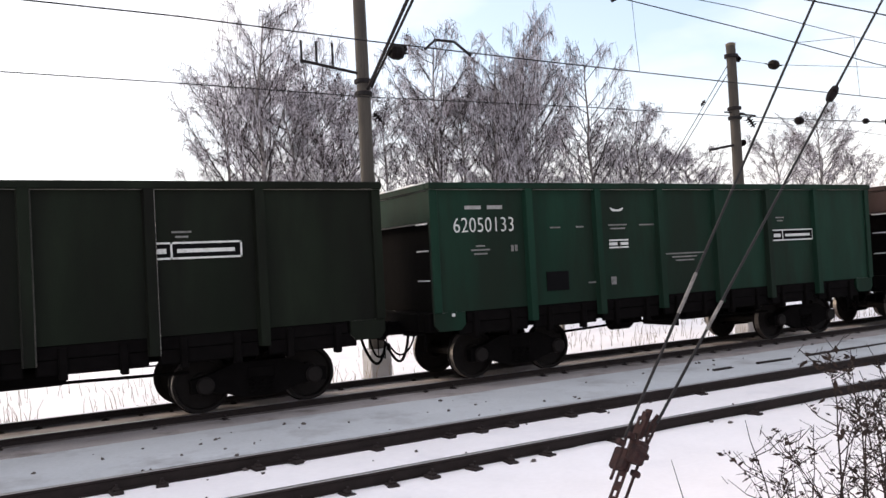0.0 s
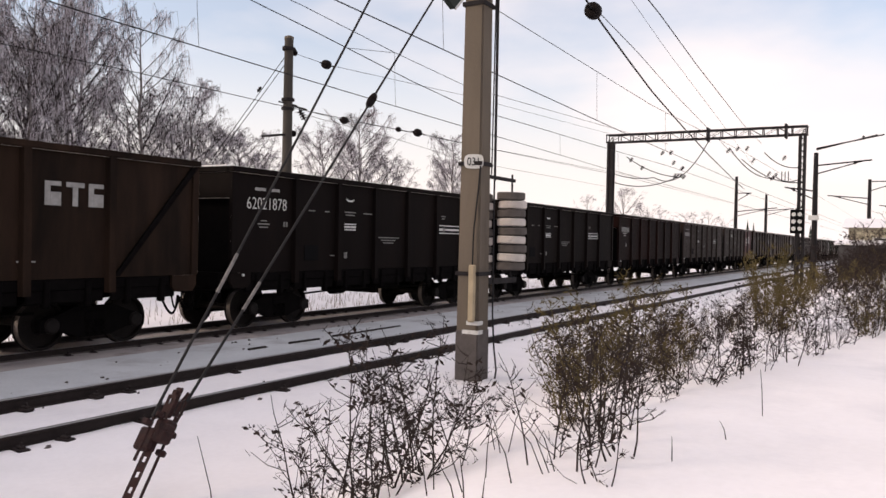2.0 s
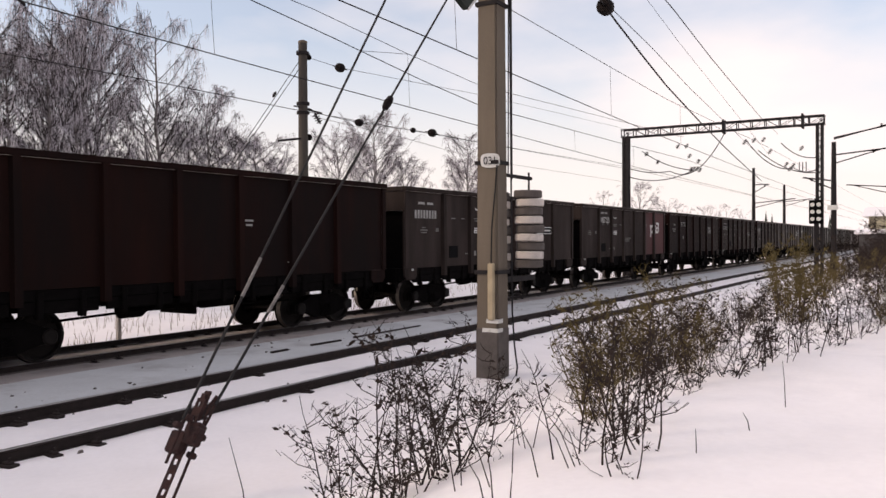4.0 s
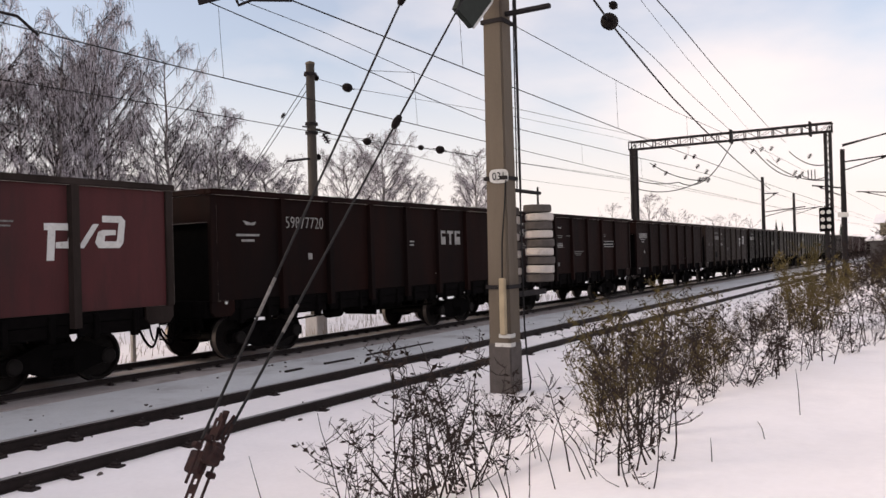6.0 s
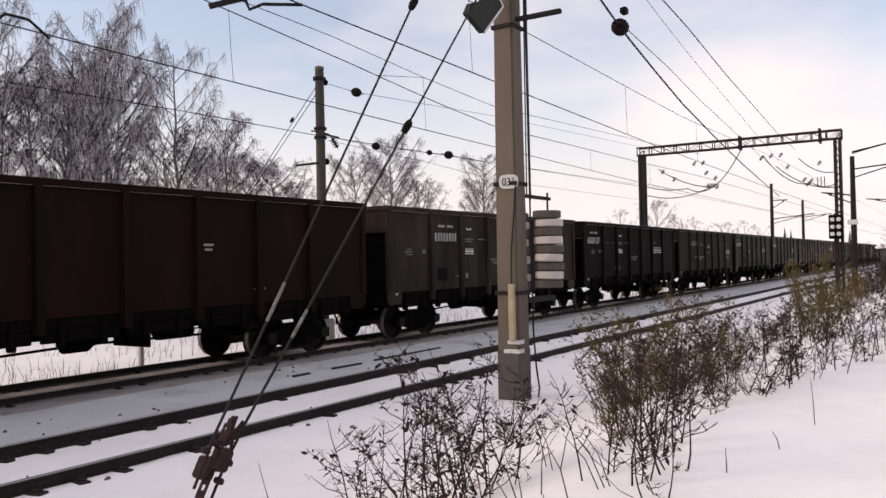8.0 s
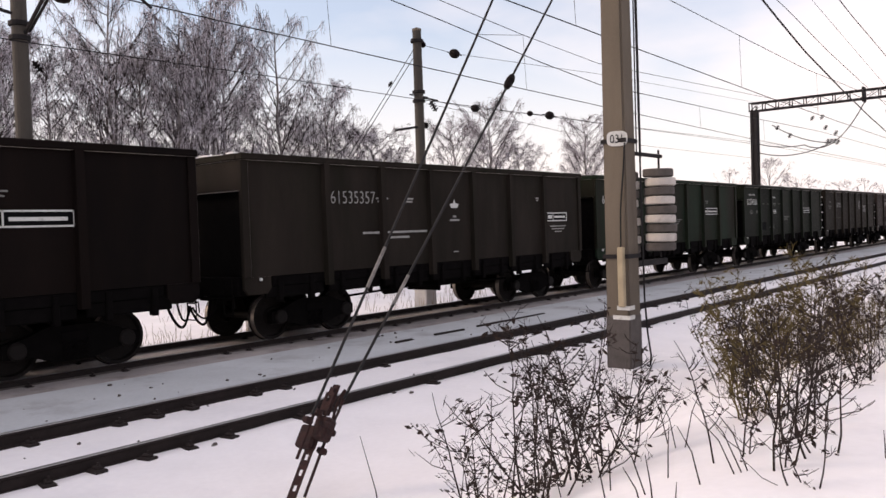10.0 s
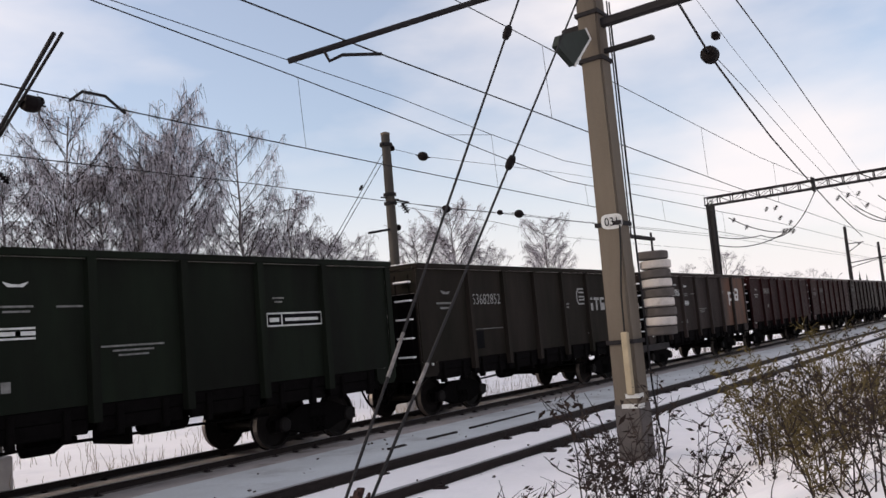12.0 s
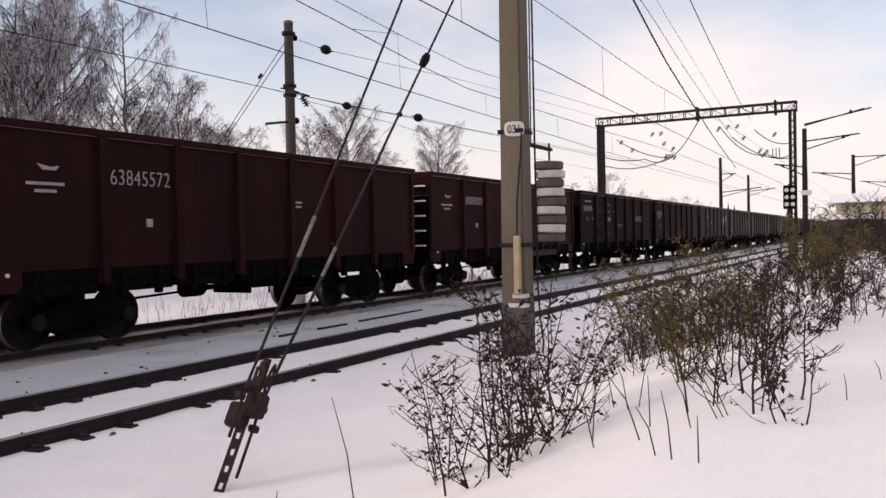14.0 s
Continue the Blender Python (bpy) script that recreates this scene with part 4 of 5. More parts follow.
def build_ground_anchor():
    """Perforated strap, clamp block and threaded rods at the foot of the guy wires."""
    a = thing("ground_anchor", pose(2.50, -2.58, 0.33) @ Matrix.Scale(1.2, 4), "rusty iron turnbuckle clamp and perforated strap in the snow", "ground anchor")
    d = Vector((0.56, 0.05, 0.83)).normalized()
    q = d.to_track_quat("Z", "Y").to_matrix().to_4x4()
    side = Vector((0.83, 0.0, -0.56))

    def at(u, v, w=0.0):
        """u along the wires, v across them, w towards the bank."""
        return d * u + side * v + Vector((0, -w, 0))
    strap = bmesh.new()
    for x in (-0.030, 0.030):
        add_box(strap, -0.006, 0.006, x - 0.011, x + 0.011, -1.25, 0.34)
    for k in range(14):
        z = -1.25 + 0.12 * k
        add_box(strap, -0.005, 0.005, -0.019, 0.019, z, z + 0.075)
    part("perforated_strap", strap, RUST, a, "flat iron strap with punched holes").matrix_basis = q @ Matrix.Rotation(math.pi / 2, 4, "Z")
    blk = bmesh.new()
    add_box(blk, -0.055, 0.055, -0.135, -0.010, -0.05, 0.13, 0.018)
    add_box(blk, -0.045, 0.045, -0.03, 0.14, -0.13, 0.05, 0.018)
    add_box(blk, -0.065, 0.03, -0.15, -0.09, 0.03, 0.09, 0.012)
    c = part("clamp_block", blk, RUST, a)
    c.matrix_basis = q @ Matrix.Rotation(-math.pi / 2, 4, "Z")
    for u, v in ((0.14, -0.08), (0.05, -0.15), (-0.10, 0.10), (0.06, 0.12)):
        o = part("nut", lathe([(0.036, -0.022), (0.044, -0.014), (0.044, 0.014), (0.036, 0.022)], 6), RUST, a)
        o.matrix_basis = Matrix.Translation(at(u, v, 0.03)) @ q
    for u0, u1, v in ((-0.24, 0.24, -0.105), (-0.46, 0.12, 0.105)):
        part("threaded_rod", tube([at(u0, v, 0.02), at(u1, v, 0.02)], 0.013, 6), RUST, a)
    eye = bmesh.new()
    add_box(eye, -0.012, 0.012, -0.035, 0.035, 0.16, 0.42, 0.008)
    part("eye_bar", eye, RUST, a).matrix_basis = Matrix.Translation(at(0, 0.035)) @ q @ Matrix.Rotation(math.pi / 2, 4, "Z")
    for s0 in (-1, 1):
        part("shackle", tube([at(0.10, 0.13 + 0.0 * s0), at(0.24, 0.13 + 0.022 * s0), at(0.34, 0.13 + 0.022 * s0), at(0.42, 0.135)], 0.012, 6), RUST, a)
    return a


build_anchor_mast()
build_weights(PX + 1.22, PY - 0.15, 1.66, 9, 0.27)
build_weights(PX + 0.98, PY + 0.38, 1.62, 9, 0.22)
build_guy()
build_ground_anchor()


def build_far_mast(x, y, h, label, pins):
    m = thing("catenary_mast", pose(x, y, 0), label, "catenary mast", "concrete masts behind the train")
    part("shaft", lathe([(0.19, -0.5), (0.17, 3.0), (0.145, h)], 16), MAST_CONCRETE, m, smooth=False)
    part("cap", lathe([(0.155, h - 0.02), (0.155, h + 0.05), (0.06, h + 0.09)], 14), CONCRETE, m)
    part("foundation", box(-0.27, 0.27, -0.27, 0.27, -0.8, 0.35, 0.03), mat("pale_foundation_block", (0.34, 0.33, 0.33), 0.9, 0.15, 4.0), m, "pale concrete foundation block")
    for z in (6.45, 6.75, h - 0.35):
        part("clamp", lathe([(0.165, z - 0.055), (0.215, z - 0.045), (0.215, z + 0.045), (0.165, z + 0.055)], 14), STEEL_DARK, m)
    if pins:
        part("pin_arm", tube([(-0.15, 0, 6.95), (-1.55, 0, 7.15)], 0.035, 6), STEEL_DARK, m)
        for px in (-0.75, -1.15, -1.52):
            part("pin", tube([(px, 0, 7.08), (px, 0, 7.62)], 0.028, 6), STEEL_DARK, m)
        part("console", tube([(0.05, -0.15, 6.55), (-0.30, -3.3, 7.85)], 0.04, 8), STEEL_DARK, m)
        part("console", tube([(0.15, -0.15, 6.6), (-0.15, -3.3, 7.9)], 0.03, 8), STEEL_DARK, m)
        insulator_string(m, (0.55, -0.85, 7.25), (0.2, -1, 0.35), 4, 0.10)
        insulator_string(m, (0.20, -0.15, 5.95), (0.6, -0.3, -0.8), 3)
        part("registration_arm", tube([(0.0, -3.2, 6.70), (0.25, -3.2, 6.92), (0.7, -3.2, 6.92), (1.1, -3.2, 6.66)], 0.03, 6), STEEL_DARK, m)
    else:
        part("bracket", tube([(0.05, -0.15, 6.55), (0.55, -0.35, 6.48)], 0.03, 6), STEEL_DARK, m)
        insulator_string(m, (0.32, -0.25, 6.42), (0.5, -0.2, -0.8), 4, 0.115, 0.085)
        part("pin_arm", tube([(0.1, 0, 5.62), (-1.2, 0, 5.40)], 0.04, 6), STEEL_DARK, m)
        part("pin_arm", tube([(-0.45, 0, 6.62), (0.45, 0, 6.62)], 0.025, 6), STEEL_DARK, m)
        part("stay", tube([(-0.1, 0.05, h - 0.6), (-3.2, 1.6, 3.0)], 0.012, 5), WIRE, m)
        part("stay", tube([(-0.1, 0.05, h - 0.85), (-3.0, 1.7, 3.0)], 0.012, 5), WIRE, m)
        insulator_string(m, (-0.85, 0.44, h - 1.75), (-3, 1.6, -5), 2, 0.06)
        insulator_string(m, (0.15, 0, h - 0.42), (1, 0, 0), 3, 0.10)
        part("top_bracket", box(-0.26, 0.30, -0.06, 0.06, h - 0.40, h - 0.30, 0.01), STEEL_DARK, m)
        insulator_string(m, (0.15, 0, 5.65), (1, 0, 0.1), 3, 0.11)
    return m


build_far_mast(5.27, 9.3, 9.7, "tall round concrete mast with a pin bracket and console", True)
build_far_mast(18.15, 9.40, 8.78, "round concrete mast with stays and insulators", False)


def build_gantry():
    X, Y0, Y1, Z0, Z1 = 54.0, -2.50, 10.15, 9.45, 9.98
    g = thing("signal_gantry", pose(X, 0, 0), "dark steel lattice gantry spanning the tracks on two legs", "gantry")
    for dx in (-0.3, 0.3):
        for z in (Z0, Z1):
            part("chord", box(dx - 0.045, dx + 0.045, Y0 - 0.3, Y1 + 0.3, z - 0.045, z + 0.045, 0.008), STEEL_DARK, g)
        n = 15
        for k in range(n + 1):
            y = Y0 - 0.25 + (Y1 - Y0 + 0.5) * k / n
            part("post", box(dx - 0.03, dx + 0.03, y - 0.03, y + 0.03, Z0, Z1), STEEL_DARK, g)
            if k < n:
                y2 = Y0 - 0.25 + (Y1 - Y0 + 0.5) * (k + 1) / n
                a, b = (Z0, Z1) if k % 2 else (Z1, Z0)
                part("diagonal", tube([(dx, y, a), (dx, y2, b)], 0.02, 4), STEEL_DARK, g)
    for y in (Y0, Y1):
        leg = bmesh.new()
        for u, v in ((-1, -1), (1, -1), (1, 1), (-1, 1)):
            add_box(leg, u * 0.22 - 0.07, u * 0.22 + 0.07, y + v * 0.14 - 0.075, y + v * 0.14 + 0.075, -0.5, Z0)
        for k in range(12):
            z = 0.2 + 0.8 * k
            for u in (-1, 1):
                add_tube(leg, [(u * 0.22, y - 0.14, z), (u * 0.22, y + 0.14, z + 0.4), (u * 0.22, y - 0.14, z + 0.8)], 0.03, 4)
            add_tube(leg, [(-0.22, y - 0.14, z), (0.22, y - 0.14, z + 0.4), (-0.22, y - 0.14, z + 0.8)], 0.03, 4)
        part("leg", leg, STEEL_DARK, g, "latticed steel gantry leg")
    for y in (3.4, -1.5):
        part("bracket", box(-0.36, 0.36, y - 0.06, y + 0.06, Z0 - 0.2, Z1 + 0.2, 0.02), STEEL_DARK, g)
    def sag(y0, z0, y1, z1, drop):
        return [(0, y0 + (y1 - y0) * s, z0 - 0.6 + (z1 - z0) * s - drop * 4 * s * (1 - s)) for s in (k / 12 for k in range(13))]
    for a in ((Y1, 7.9, 7.0, 7.5, 0.2), (7.0, 7.5, 3.3, 10.0, 1.2), (Y1, 7.3, 5.4, 7.5, 0.5), (9.0, 9.0, 5.4, 7.5, 0.3), (2.0, 9.4, -0.9, 7.3, 0.6), (-0.9, 7.4, Y0, 7.3, 0.3), (1.2, 8.6, Y0, 7.0, 0.5), (-0.2, 9.0, Y0, 8.0, 0.4)):
        part("feeder_cable", tube(sag(*a), 0.032, 5), WIRE, g)
    for y, z in ((8.6, 8.9), (7.8, 8.3), (6.4, 9.3), (5.8, 9.3), (5.6, 8.6), (5.0, 8.2), (5.5, 7.7), (5.3, 7.7), (5.1, 7.7), (4.9, 7.6), (2.0, 9.3), (1.4, 9.4), (0.8, 9.4), (0.4, 8.6), (-0.6, 7.7), (-0.8, 7.4), (-1.0, 7.6), (-1.5, 8.7)):
        insulator_string(g, (0, y, z - 0.6), (0.1, 0.5, -0.7), 3, 0.12, 0.1)
    for y in (-1.7, -1.5, -1.3):
        part("pin", tube([(0, y, 6.5), (0, y, 7.1)], 0.03, 5), STEEL_DARK, g)
    return g


build_gantry()


def build_signal():
    s = thing("track_signal", pose(53.0, -2.35, 0), "dark track signal post with white discs", "railway signal")
    part("post", tube([(0, 0, -0.4), (0, 0, 4.7)], 0.07, 8), STEEL_DARK, s)
    part("head", box(-0.15, 0.15, -0.45, 0.35, 3.1, 4.6, 0.04), BLACK_PAINT, s)
    for y, z in ((-0.22, 4.3), (0.14, 4.3), (-0.22, 3.85), (0.14, 3.85), (-0.22, 3.4), (0.14, 3.4)):
        part("lens", lathe([(0.13, 0.0), (0.13, 0.05), (0.10, 0.06)], 12, "x"), WHITE_PAINT, s, "white signal disc").location = (-0.22, y, z)
    part("arm_board", box(-0.05, 0.05, -1.3, -0.7, 3.95, 4.25, 0.02), WHITE_PAINT, s)
    return s


build_signal()


def build_line_mast(x, y, h, arms):
    m = thing("line_mast", pose(x, y, 0), "slender dark line mast with bracket arms beside the track", "catenary mast", "distant line masts")
    part("shaft", lathe([(0.20, -0.5), (0.19, h * 0.5), (0.15, h)], 10), STEEL_DARK, m)
    for dy, z0, z1 in arms:
        part("arm", tube([(0, 0, z0), (0, dy, z1)], 0.05, 6), STEEL_DARK, m)
        part("arm", tube([(0, 0, z1 - 0.9), (0, dy * 0.9, z1)], 0.04, 6), STEEL_DARK, m)
        insulator_string(m, (0, dy * 0.7, z1 - 0.05), (0, 0, -1), 3, 0.10)
    return m


build_line_mast(60, -2.75, 8.9, ((-4.2, 9.2, 10.0), (-3.5, 8.0, 8.3), (2.0, 6.2, 6.5)))
build_line_mast(90, 7.9, 9.8, ((-1.6, 8.0, 8.0), (-4.2, 6.0, 6.4)))
build_line_mast(84, -5.2, 8.8, ((3.6, 7.0, 7.3), (-3.0, 8.6, 8.6)))
build_line_mast(104, -8.4, 8.6, ((3.0, 7.0, 7.3),))
build_line_mast(112, 8.0, 9.2, ((-3.4, 7.0, 7.3),))


def wire_thing(label, pts, r=0.013, drop=0.0):
    w = []
    for a, b in zip(pts, pts[1:]):
        a, b = Vector(a), Vector(b)
        n = 10 if drop else 1
        for k in range(n):
            s = k / n
            p = a.lerp(b, s)
            p.z -= drop * 4 * s * (1 - s)
            w.append(p)
    w.append(Vector(pts[-1]))
    o = part("overhead_wire", tube(w, r, 5), WIRE)
    return tagged(o, label, "overhead wire", "overhead wires along the tracks")


def run(y, pairs):
    """A wire's points on one line across the tracks, from (x, z) pairs."""
    return [(x, y, z) for x, z in pairs]


wire_thing("taut contact wire over the freight train's track", run(6.1, ((-40, 7.1), (0.4, 6.87), (4, 6.76), (8, 6.69), (14.4, 6.60), (24.7, 6.50), (41, 6.36), (420, 6.3))), 0.014)
wire_thing("carrying cable over the freight train's track", run(6.1, ((-40, 10.5), (5.5, 8.75), (10.2, 8.42), (15.5, 8.0), (20.5, 7.55), (24.5, 7.28), (27.3, 7.32), (31, 7.37), (41, 7.48), (54, 7.7), (420, 7.8))), 0.015)
wire_thing("thin reinforcing wire over the freight train's track", run(6.1, ((-40, 9.6), (6.3, 8.85), (14.8, 8.60), (19.5, 8.28), (24.4, 8.05), (27.4, 8.15), (54, 9.2))), 0.011)
wire_thing("taut contact wire over the empty track", run(0.8, ((-40, 7.0), (4.8, 6.73), (7.6, 6.66), (13.3, 6.58), (16.2, 6.53), (26.8, 6.38), (54, 6.2), (420, 6.2))), 0.014)
wire_thing("carrying cable over the empty track", run(0.8, ((-40, 9.0), (7, 8.35), (17, 8.17), (25, 8.05), (31, 7.97), (54, 8.3), (420, 8.3))), 0.011)
wire_thing("feeder wire on the masts behind the train", run(9.1, ((-40, 6.5), (1, 6.39), (5.3, 6.34), (11.9, 6.43), (17.2, 6.43), (54, 7.0), (300, 7.6))), 0.012)
wire_thing("anchored feeder wire from the mast top", [(18.3, 9.4, 8.35), (20.15, 9.4, 8.31), (30.5, 9.4, 8.92), (54, 9.6, 9.9)], 0.009)
wire_thing("low feeder wire with dark insulators", [(18.3, 8.95, 6.42), (20.05, 8.5, 6.28), (24.9, 8.5, 6.46), (29, 8.5, 6.48), (54, 8.0, 6.9)], 0.009)
wire_thing("low feeder wire with dark insulators", [(18.3, 9.2, 6.35), (23.8, 9.0, 6.15), (29.9, 9.0, 5.84), (54, 9.8, 6.2)], 0.008)
wire_thing("heavy anchored cable from the mast to the gantry", [(PX, PY - 1.45, 7.05), (13.15, -2.91, 6.92), (14.1, -2.82, 6.84), (16.9, -2.55, 6.65), (20, -2.25, 6.47), (26, -1.7, 6.27), (34, -0.9, 6.15), (44, 0.05, 6.05), (54, 1.0, 6.0)], 0.022)
wire_thing("thin cable from the mast towards the gantry", [(13.3, -2.89, 7.02), (17.8, -2.46, 7.10), (23.5, -1.95, 7.05), (54, 0.8, 7.3)], 0.009)
wire_thing("thin cable from the mast towards the gantry", [(PX, PY, 10.5), (20.3, -1.42, 9.33), (25.6, -1.1, 9.0), (37.7, -0.43, 8.4), (54, 0.5, 7.6)], 0.007)
wire_thing("bare cable from beyond the mast to the gantry", [(-12, -6.0, 6.9), (11.5, -3.87, 7.35), (16.3, -3.43, 7.56), (22.6, -2.85, 7.70), (40, -1.25, 8.3), (54, 0.0, 9.0)], 0.013)
for x, y, z0, z1 in ((19.5, 6.1, 6.56, 8.27), (26.0, 6.1, 6.49, 7.30), (34.0, 6.1, 6.43, 7.40), (43, 6.1, 6.35, 7.52), (11.0, 6.1, 6.64, 8.36), (13.4, 0.8, 6.58, 8.24), (24, 0.8, 6.42, 8.06), (33, 0.8, 6.34, 8.0)):
    wire_thing("thin dropper hanging between two overhead wires", [(x, y, z1), (x + 0.05, y, (z0 + z1) / 2), (x + 0.12, y, z0)], 0.006)
wire_thing("thin jumper between two overhead wires", [(16.9, 6.1, 7.87), (19.5, 6.1, 8.27)], 0.008)


def line_insulator(x, y, z, r, length, label):
    o = part("line_insulator", lathe([(0.02, -length), (0.02, -r), (r * 0.8, -r * 0.9), (r, -r * 0.4), (r, r * 0.4), (r * 0.8, r * 0.9), (0.02, r), (0.02, length)], 14, "x"), PORCELAIN)
    o.location = (x, y, z)
    return tagged(o, label, "insulator", "insulators on the overhead wires")


line_insulator(13.15, -2.91, 6.92, 0.17, 0.4, "round dark insulator on the heavy anchored cable")
line_insulator(12.3, -3.3, 6.97, 0.08, 0.2, "small dark clamp on the heavy anchored cable")
line_insulator(20.15, 9.4, 8.31, 0.16, 0.4, "round dark insulator on the feeder wire")
line_insulator(24.9, 8.5, 6.46, 0.16, 0.5, "round dark insulator on the feeder wire")
line_insulator(23.5, 8.5, 6.41, 0.10, 0.2, "small dark clamp on the feeder wire")
line_insulator(20.05, 8.5, 6.28, 0.13, 0.3, "round dark insulator on the feeder wire")
line_insulator(5.5, 7.9, 7.12, 0.17, 0.3, "round dark insulator beside the mast")


# ---- trackside posts behind the train ----
def build_marker(x, y):
    m = thing("trackside_marker", pose(x, y, 0), "short grey post with a low frame behind the track", "marker post", "marker posts behind the train")
    part("post", box(-0.05, 0.05, -0.05, 0.05, -0.5, 0.58, 0.01), SLEEPER, m)
    part("frame", box(-0.55, -0.10, -0.04, 0.04, -0.32, -0.24, 0.01), SLEEPER, m)
    part("frame", box(-0.55, -0.48, -0.04, 0.04, -0.6, -0.24, 0.01), SLEEPER, m)
    return m


for x in (10.05, 29.0, 44.0):
    build_marker(x, 8.3)

# ---- plants ----
def leaf_clump(bm, p, d, size, rng, n=4):
    """Small curled leaves round a twig's end."""
    for _ in range(n):
        q = p + Vector((rng.uniform(-1, 1), rng.uniform(-1, 1), rng.uniform(-0.8, 0.8))) * size
        a = Vector((rng.uniform(-1, 1), rng.uniform(-1, 1), rng.uniform(-1, 0.6))).normalized() * size * rng.uniform(0.9, 1.9)
        b = a.orthogonal().normalized() * size * 0.30
        v = [bm.verts.new(q), bm.verts.new(q + a * 0.5 + b), bm.verts.new(q + a), bm.verts.new(q + a * 0.5 - b)]
        bm.faces.new(v)


def build_bush(seed, h, spread, stems, material, leaf_material, label, leafy=1.0, lean=0.0):
    rng = random.Random(seed)
    t = thing("shrub", pose(0, 0, 0), label, "shrub", "shrubs along the bank")
    leaves, twigs = bmesh.new(), bmesh.new()
    for s in range(stems):
        a = rng.uniform(0, 2 * math.pi)
        out = rng.uniform(0.1, 1.0) * spread
        hh = h * rng.uniform(0.5, 1.0)
        foot = 0.45 * spread * rng.random()
        base = Vector((math.cos(a) * foot, math.sin(a) * foot, -0.15))
        tip = Vector((math.cos(a) * (out + foot * 0.5) + lean, math.sin(a) * (out + foot * 0.5), hh))
        mid = base.lerp(tip, 0.5) + Vector((rng.uniform(-0.1, 0.1), rng.uniform(-0.1, 0.1), 0.1 * hh))
        pts = [(1 - u) ** 2 * base + 2 * u * (1 - u) * mid + u * u * tip + Vector((rng.uniform(-0.015, 0.015), rng.uniform(-0.015, 0.015), 0)) for u in (k / 7 for k in range(8))]
        r0 = rng.uniform(0.007, 0.012)
        part("stem", tube(pts, [r0 * (1 - 0.75 * k / 7) for k in range(8)], 5), material, t)
        for k in range(int(6 * leafy) + 6):
            u = rng.uniform(0.10, 1.0)
            p = (1 - u) ** 2 * base + 2 * u * (1 - u) * mid + u * u * tip
            b = rng.uniform(0, 2 * math.pi)
            ln = rng.uniform(0.10, 0.34) * h * (1.2 - 0.6 * u)
            d = Vector((math.cos(b) * 0.85, math.sin(b) * 0.85, rng.uniform(0.25, 1.0))).normalized()
            e = p + d * ln
            m1 = p.lerp(e, 0.55) + Vector((0, 0, -0.05 * ln))
            add_tube(twigs, [p, m1, e + Vector((0, 0, 0.10 * ln))], [0.0056, 0.0044, 0.0026], 3, False)
            for c in (0.35, 0.6, 0.8, 1.0):
                if rng.random() < 0.52 * leafy:
                    leaf_clump(leaves, p.lerp(e, c), d, rng.uniform(0.030, 0.062), rng, 2)
                if rng.random() < 0.6:
                    f = p.lerp(e, c)
                    g = f + Vector((rng.uniform(-1, 1), rng.uniform(-1, 1), rng.uniform(-0.1, 1))) * 0.08 * h
                    add_tube(twigs, [f, g], [0.0032, 0.0018], 3, False)
    part("twig_mass", twigs, material, t)["kind"] = "stuff"
    if leafy > 0.2:
        part("leaf_mass", leaves, leaf_material, t, "curled dry leaves")["kind"] = "stuff"
    return t


PLANTED = set()


def plant(protos, spots, seed):
    """The first spot of each proto takes the proto itself; the rest are copies."""
    rng = random.Random(seed)
    for n, (x, y, s) in enumerate(spots):
        o = protos[n % len(protos)]
        m = pose(x, y, ground_z(x, y) - 0.02, rng.uniform(-6, 6), rng.uniform(-6, 6), rng.uniform(0, 360))
        if o not in PLANTED:
            PLANTED.add(o)
            o.matrix_basis = m @ Matrix.Diagonal((s, s, s, 1))
        else:
            c = copy_thing(o, m)
            c.scale = (s, s, s)


weed_label = "dry dark brown shrub with curled leaves standing in snow"
WEEDS = [build_bush(11 + k, 1.40, 0.66, 4, WEED, SEED, weed_label, 0.9) for k in range(4)]
STALKS = [build_bush(31 + k, 1.4, 0.85, 5, WEED, SEED, "bare dark shrub of thin stems standing in snow", 0.35) for k in range(2)]
OLIVES = [build_bush(51 + k, 1.35, 0.6, 12, OLIVE_WEED, OLIVE_WEED, "tall olive-brown dry weeds standing in snow", 1.0) for k in range(2)]
rs = random.Random(77)
near = [(2.3, -5.1, 0.95), (2.75, -4.95, 1.0), (3.25, -5.1, 0.9), (3.5, -4.85, 0.95), (2.5, -4.5, 0.75), (4.3, -4.8, 0.8), (1.8, -5.1, 0.75), (3.9, -4.5, 0.7)]
plant(WEEDS, near, 1)
UPRIGHT = [build_bush(71 + k, 1.25, 0.40, 3, WEED, SEED, "thin upright brown shrub stems standing in snow", 0.35) for k in range(3)]
mid = [(2.3, -6.95, 0.6), (2.6, -6.7, 0.8), (2.75, -6.35, 0.8), (3.0, -6.82, 0.85), (3.35, -6.55, 0.95), (3.75, -6.5, 1.0), (4.1, -6.25, 0.8), (4.7, -6.4, 0.62), (5.3, -6.45, 0.6)]
plant(UPRIGHT, mid, 2)
olive = [(4.5, -5.9, 0.75), (9.2, -4.3, 1.1), (10.2, -4.6, 1.2), (9.8, -5.1, 1.1), (13.5, -6.6, 1.15), (14.6, -6.2, 1.2)]
plant(OLIVES, olive, 3)
belt = []
for k in range(84):
    x = 6.3 + 50 * (k / 84) ** 1.35 + rs.uniform(-0.4, 0.4)
    edge = max(-6.55 - 0.19 * (x - 5.5), -9.5)
    belt.append((x, edge + rs.random() ** 1.2 * (-3.4 - edge), rs.uniform(0.5, 0.92) * (1.0 + 0.008 * x)))
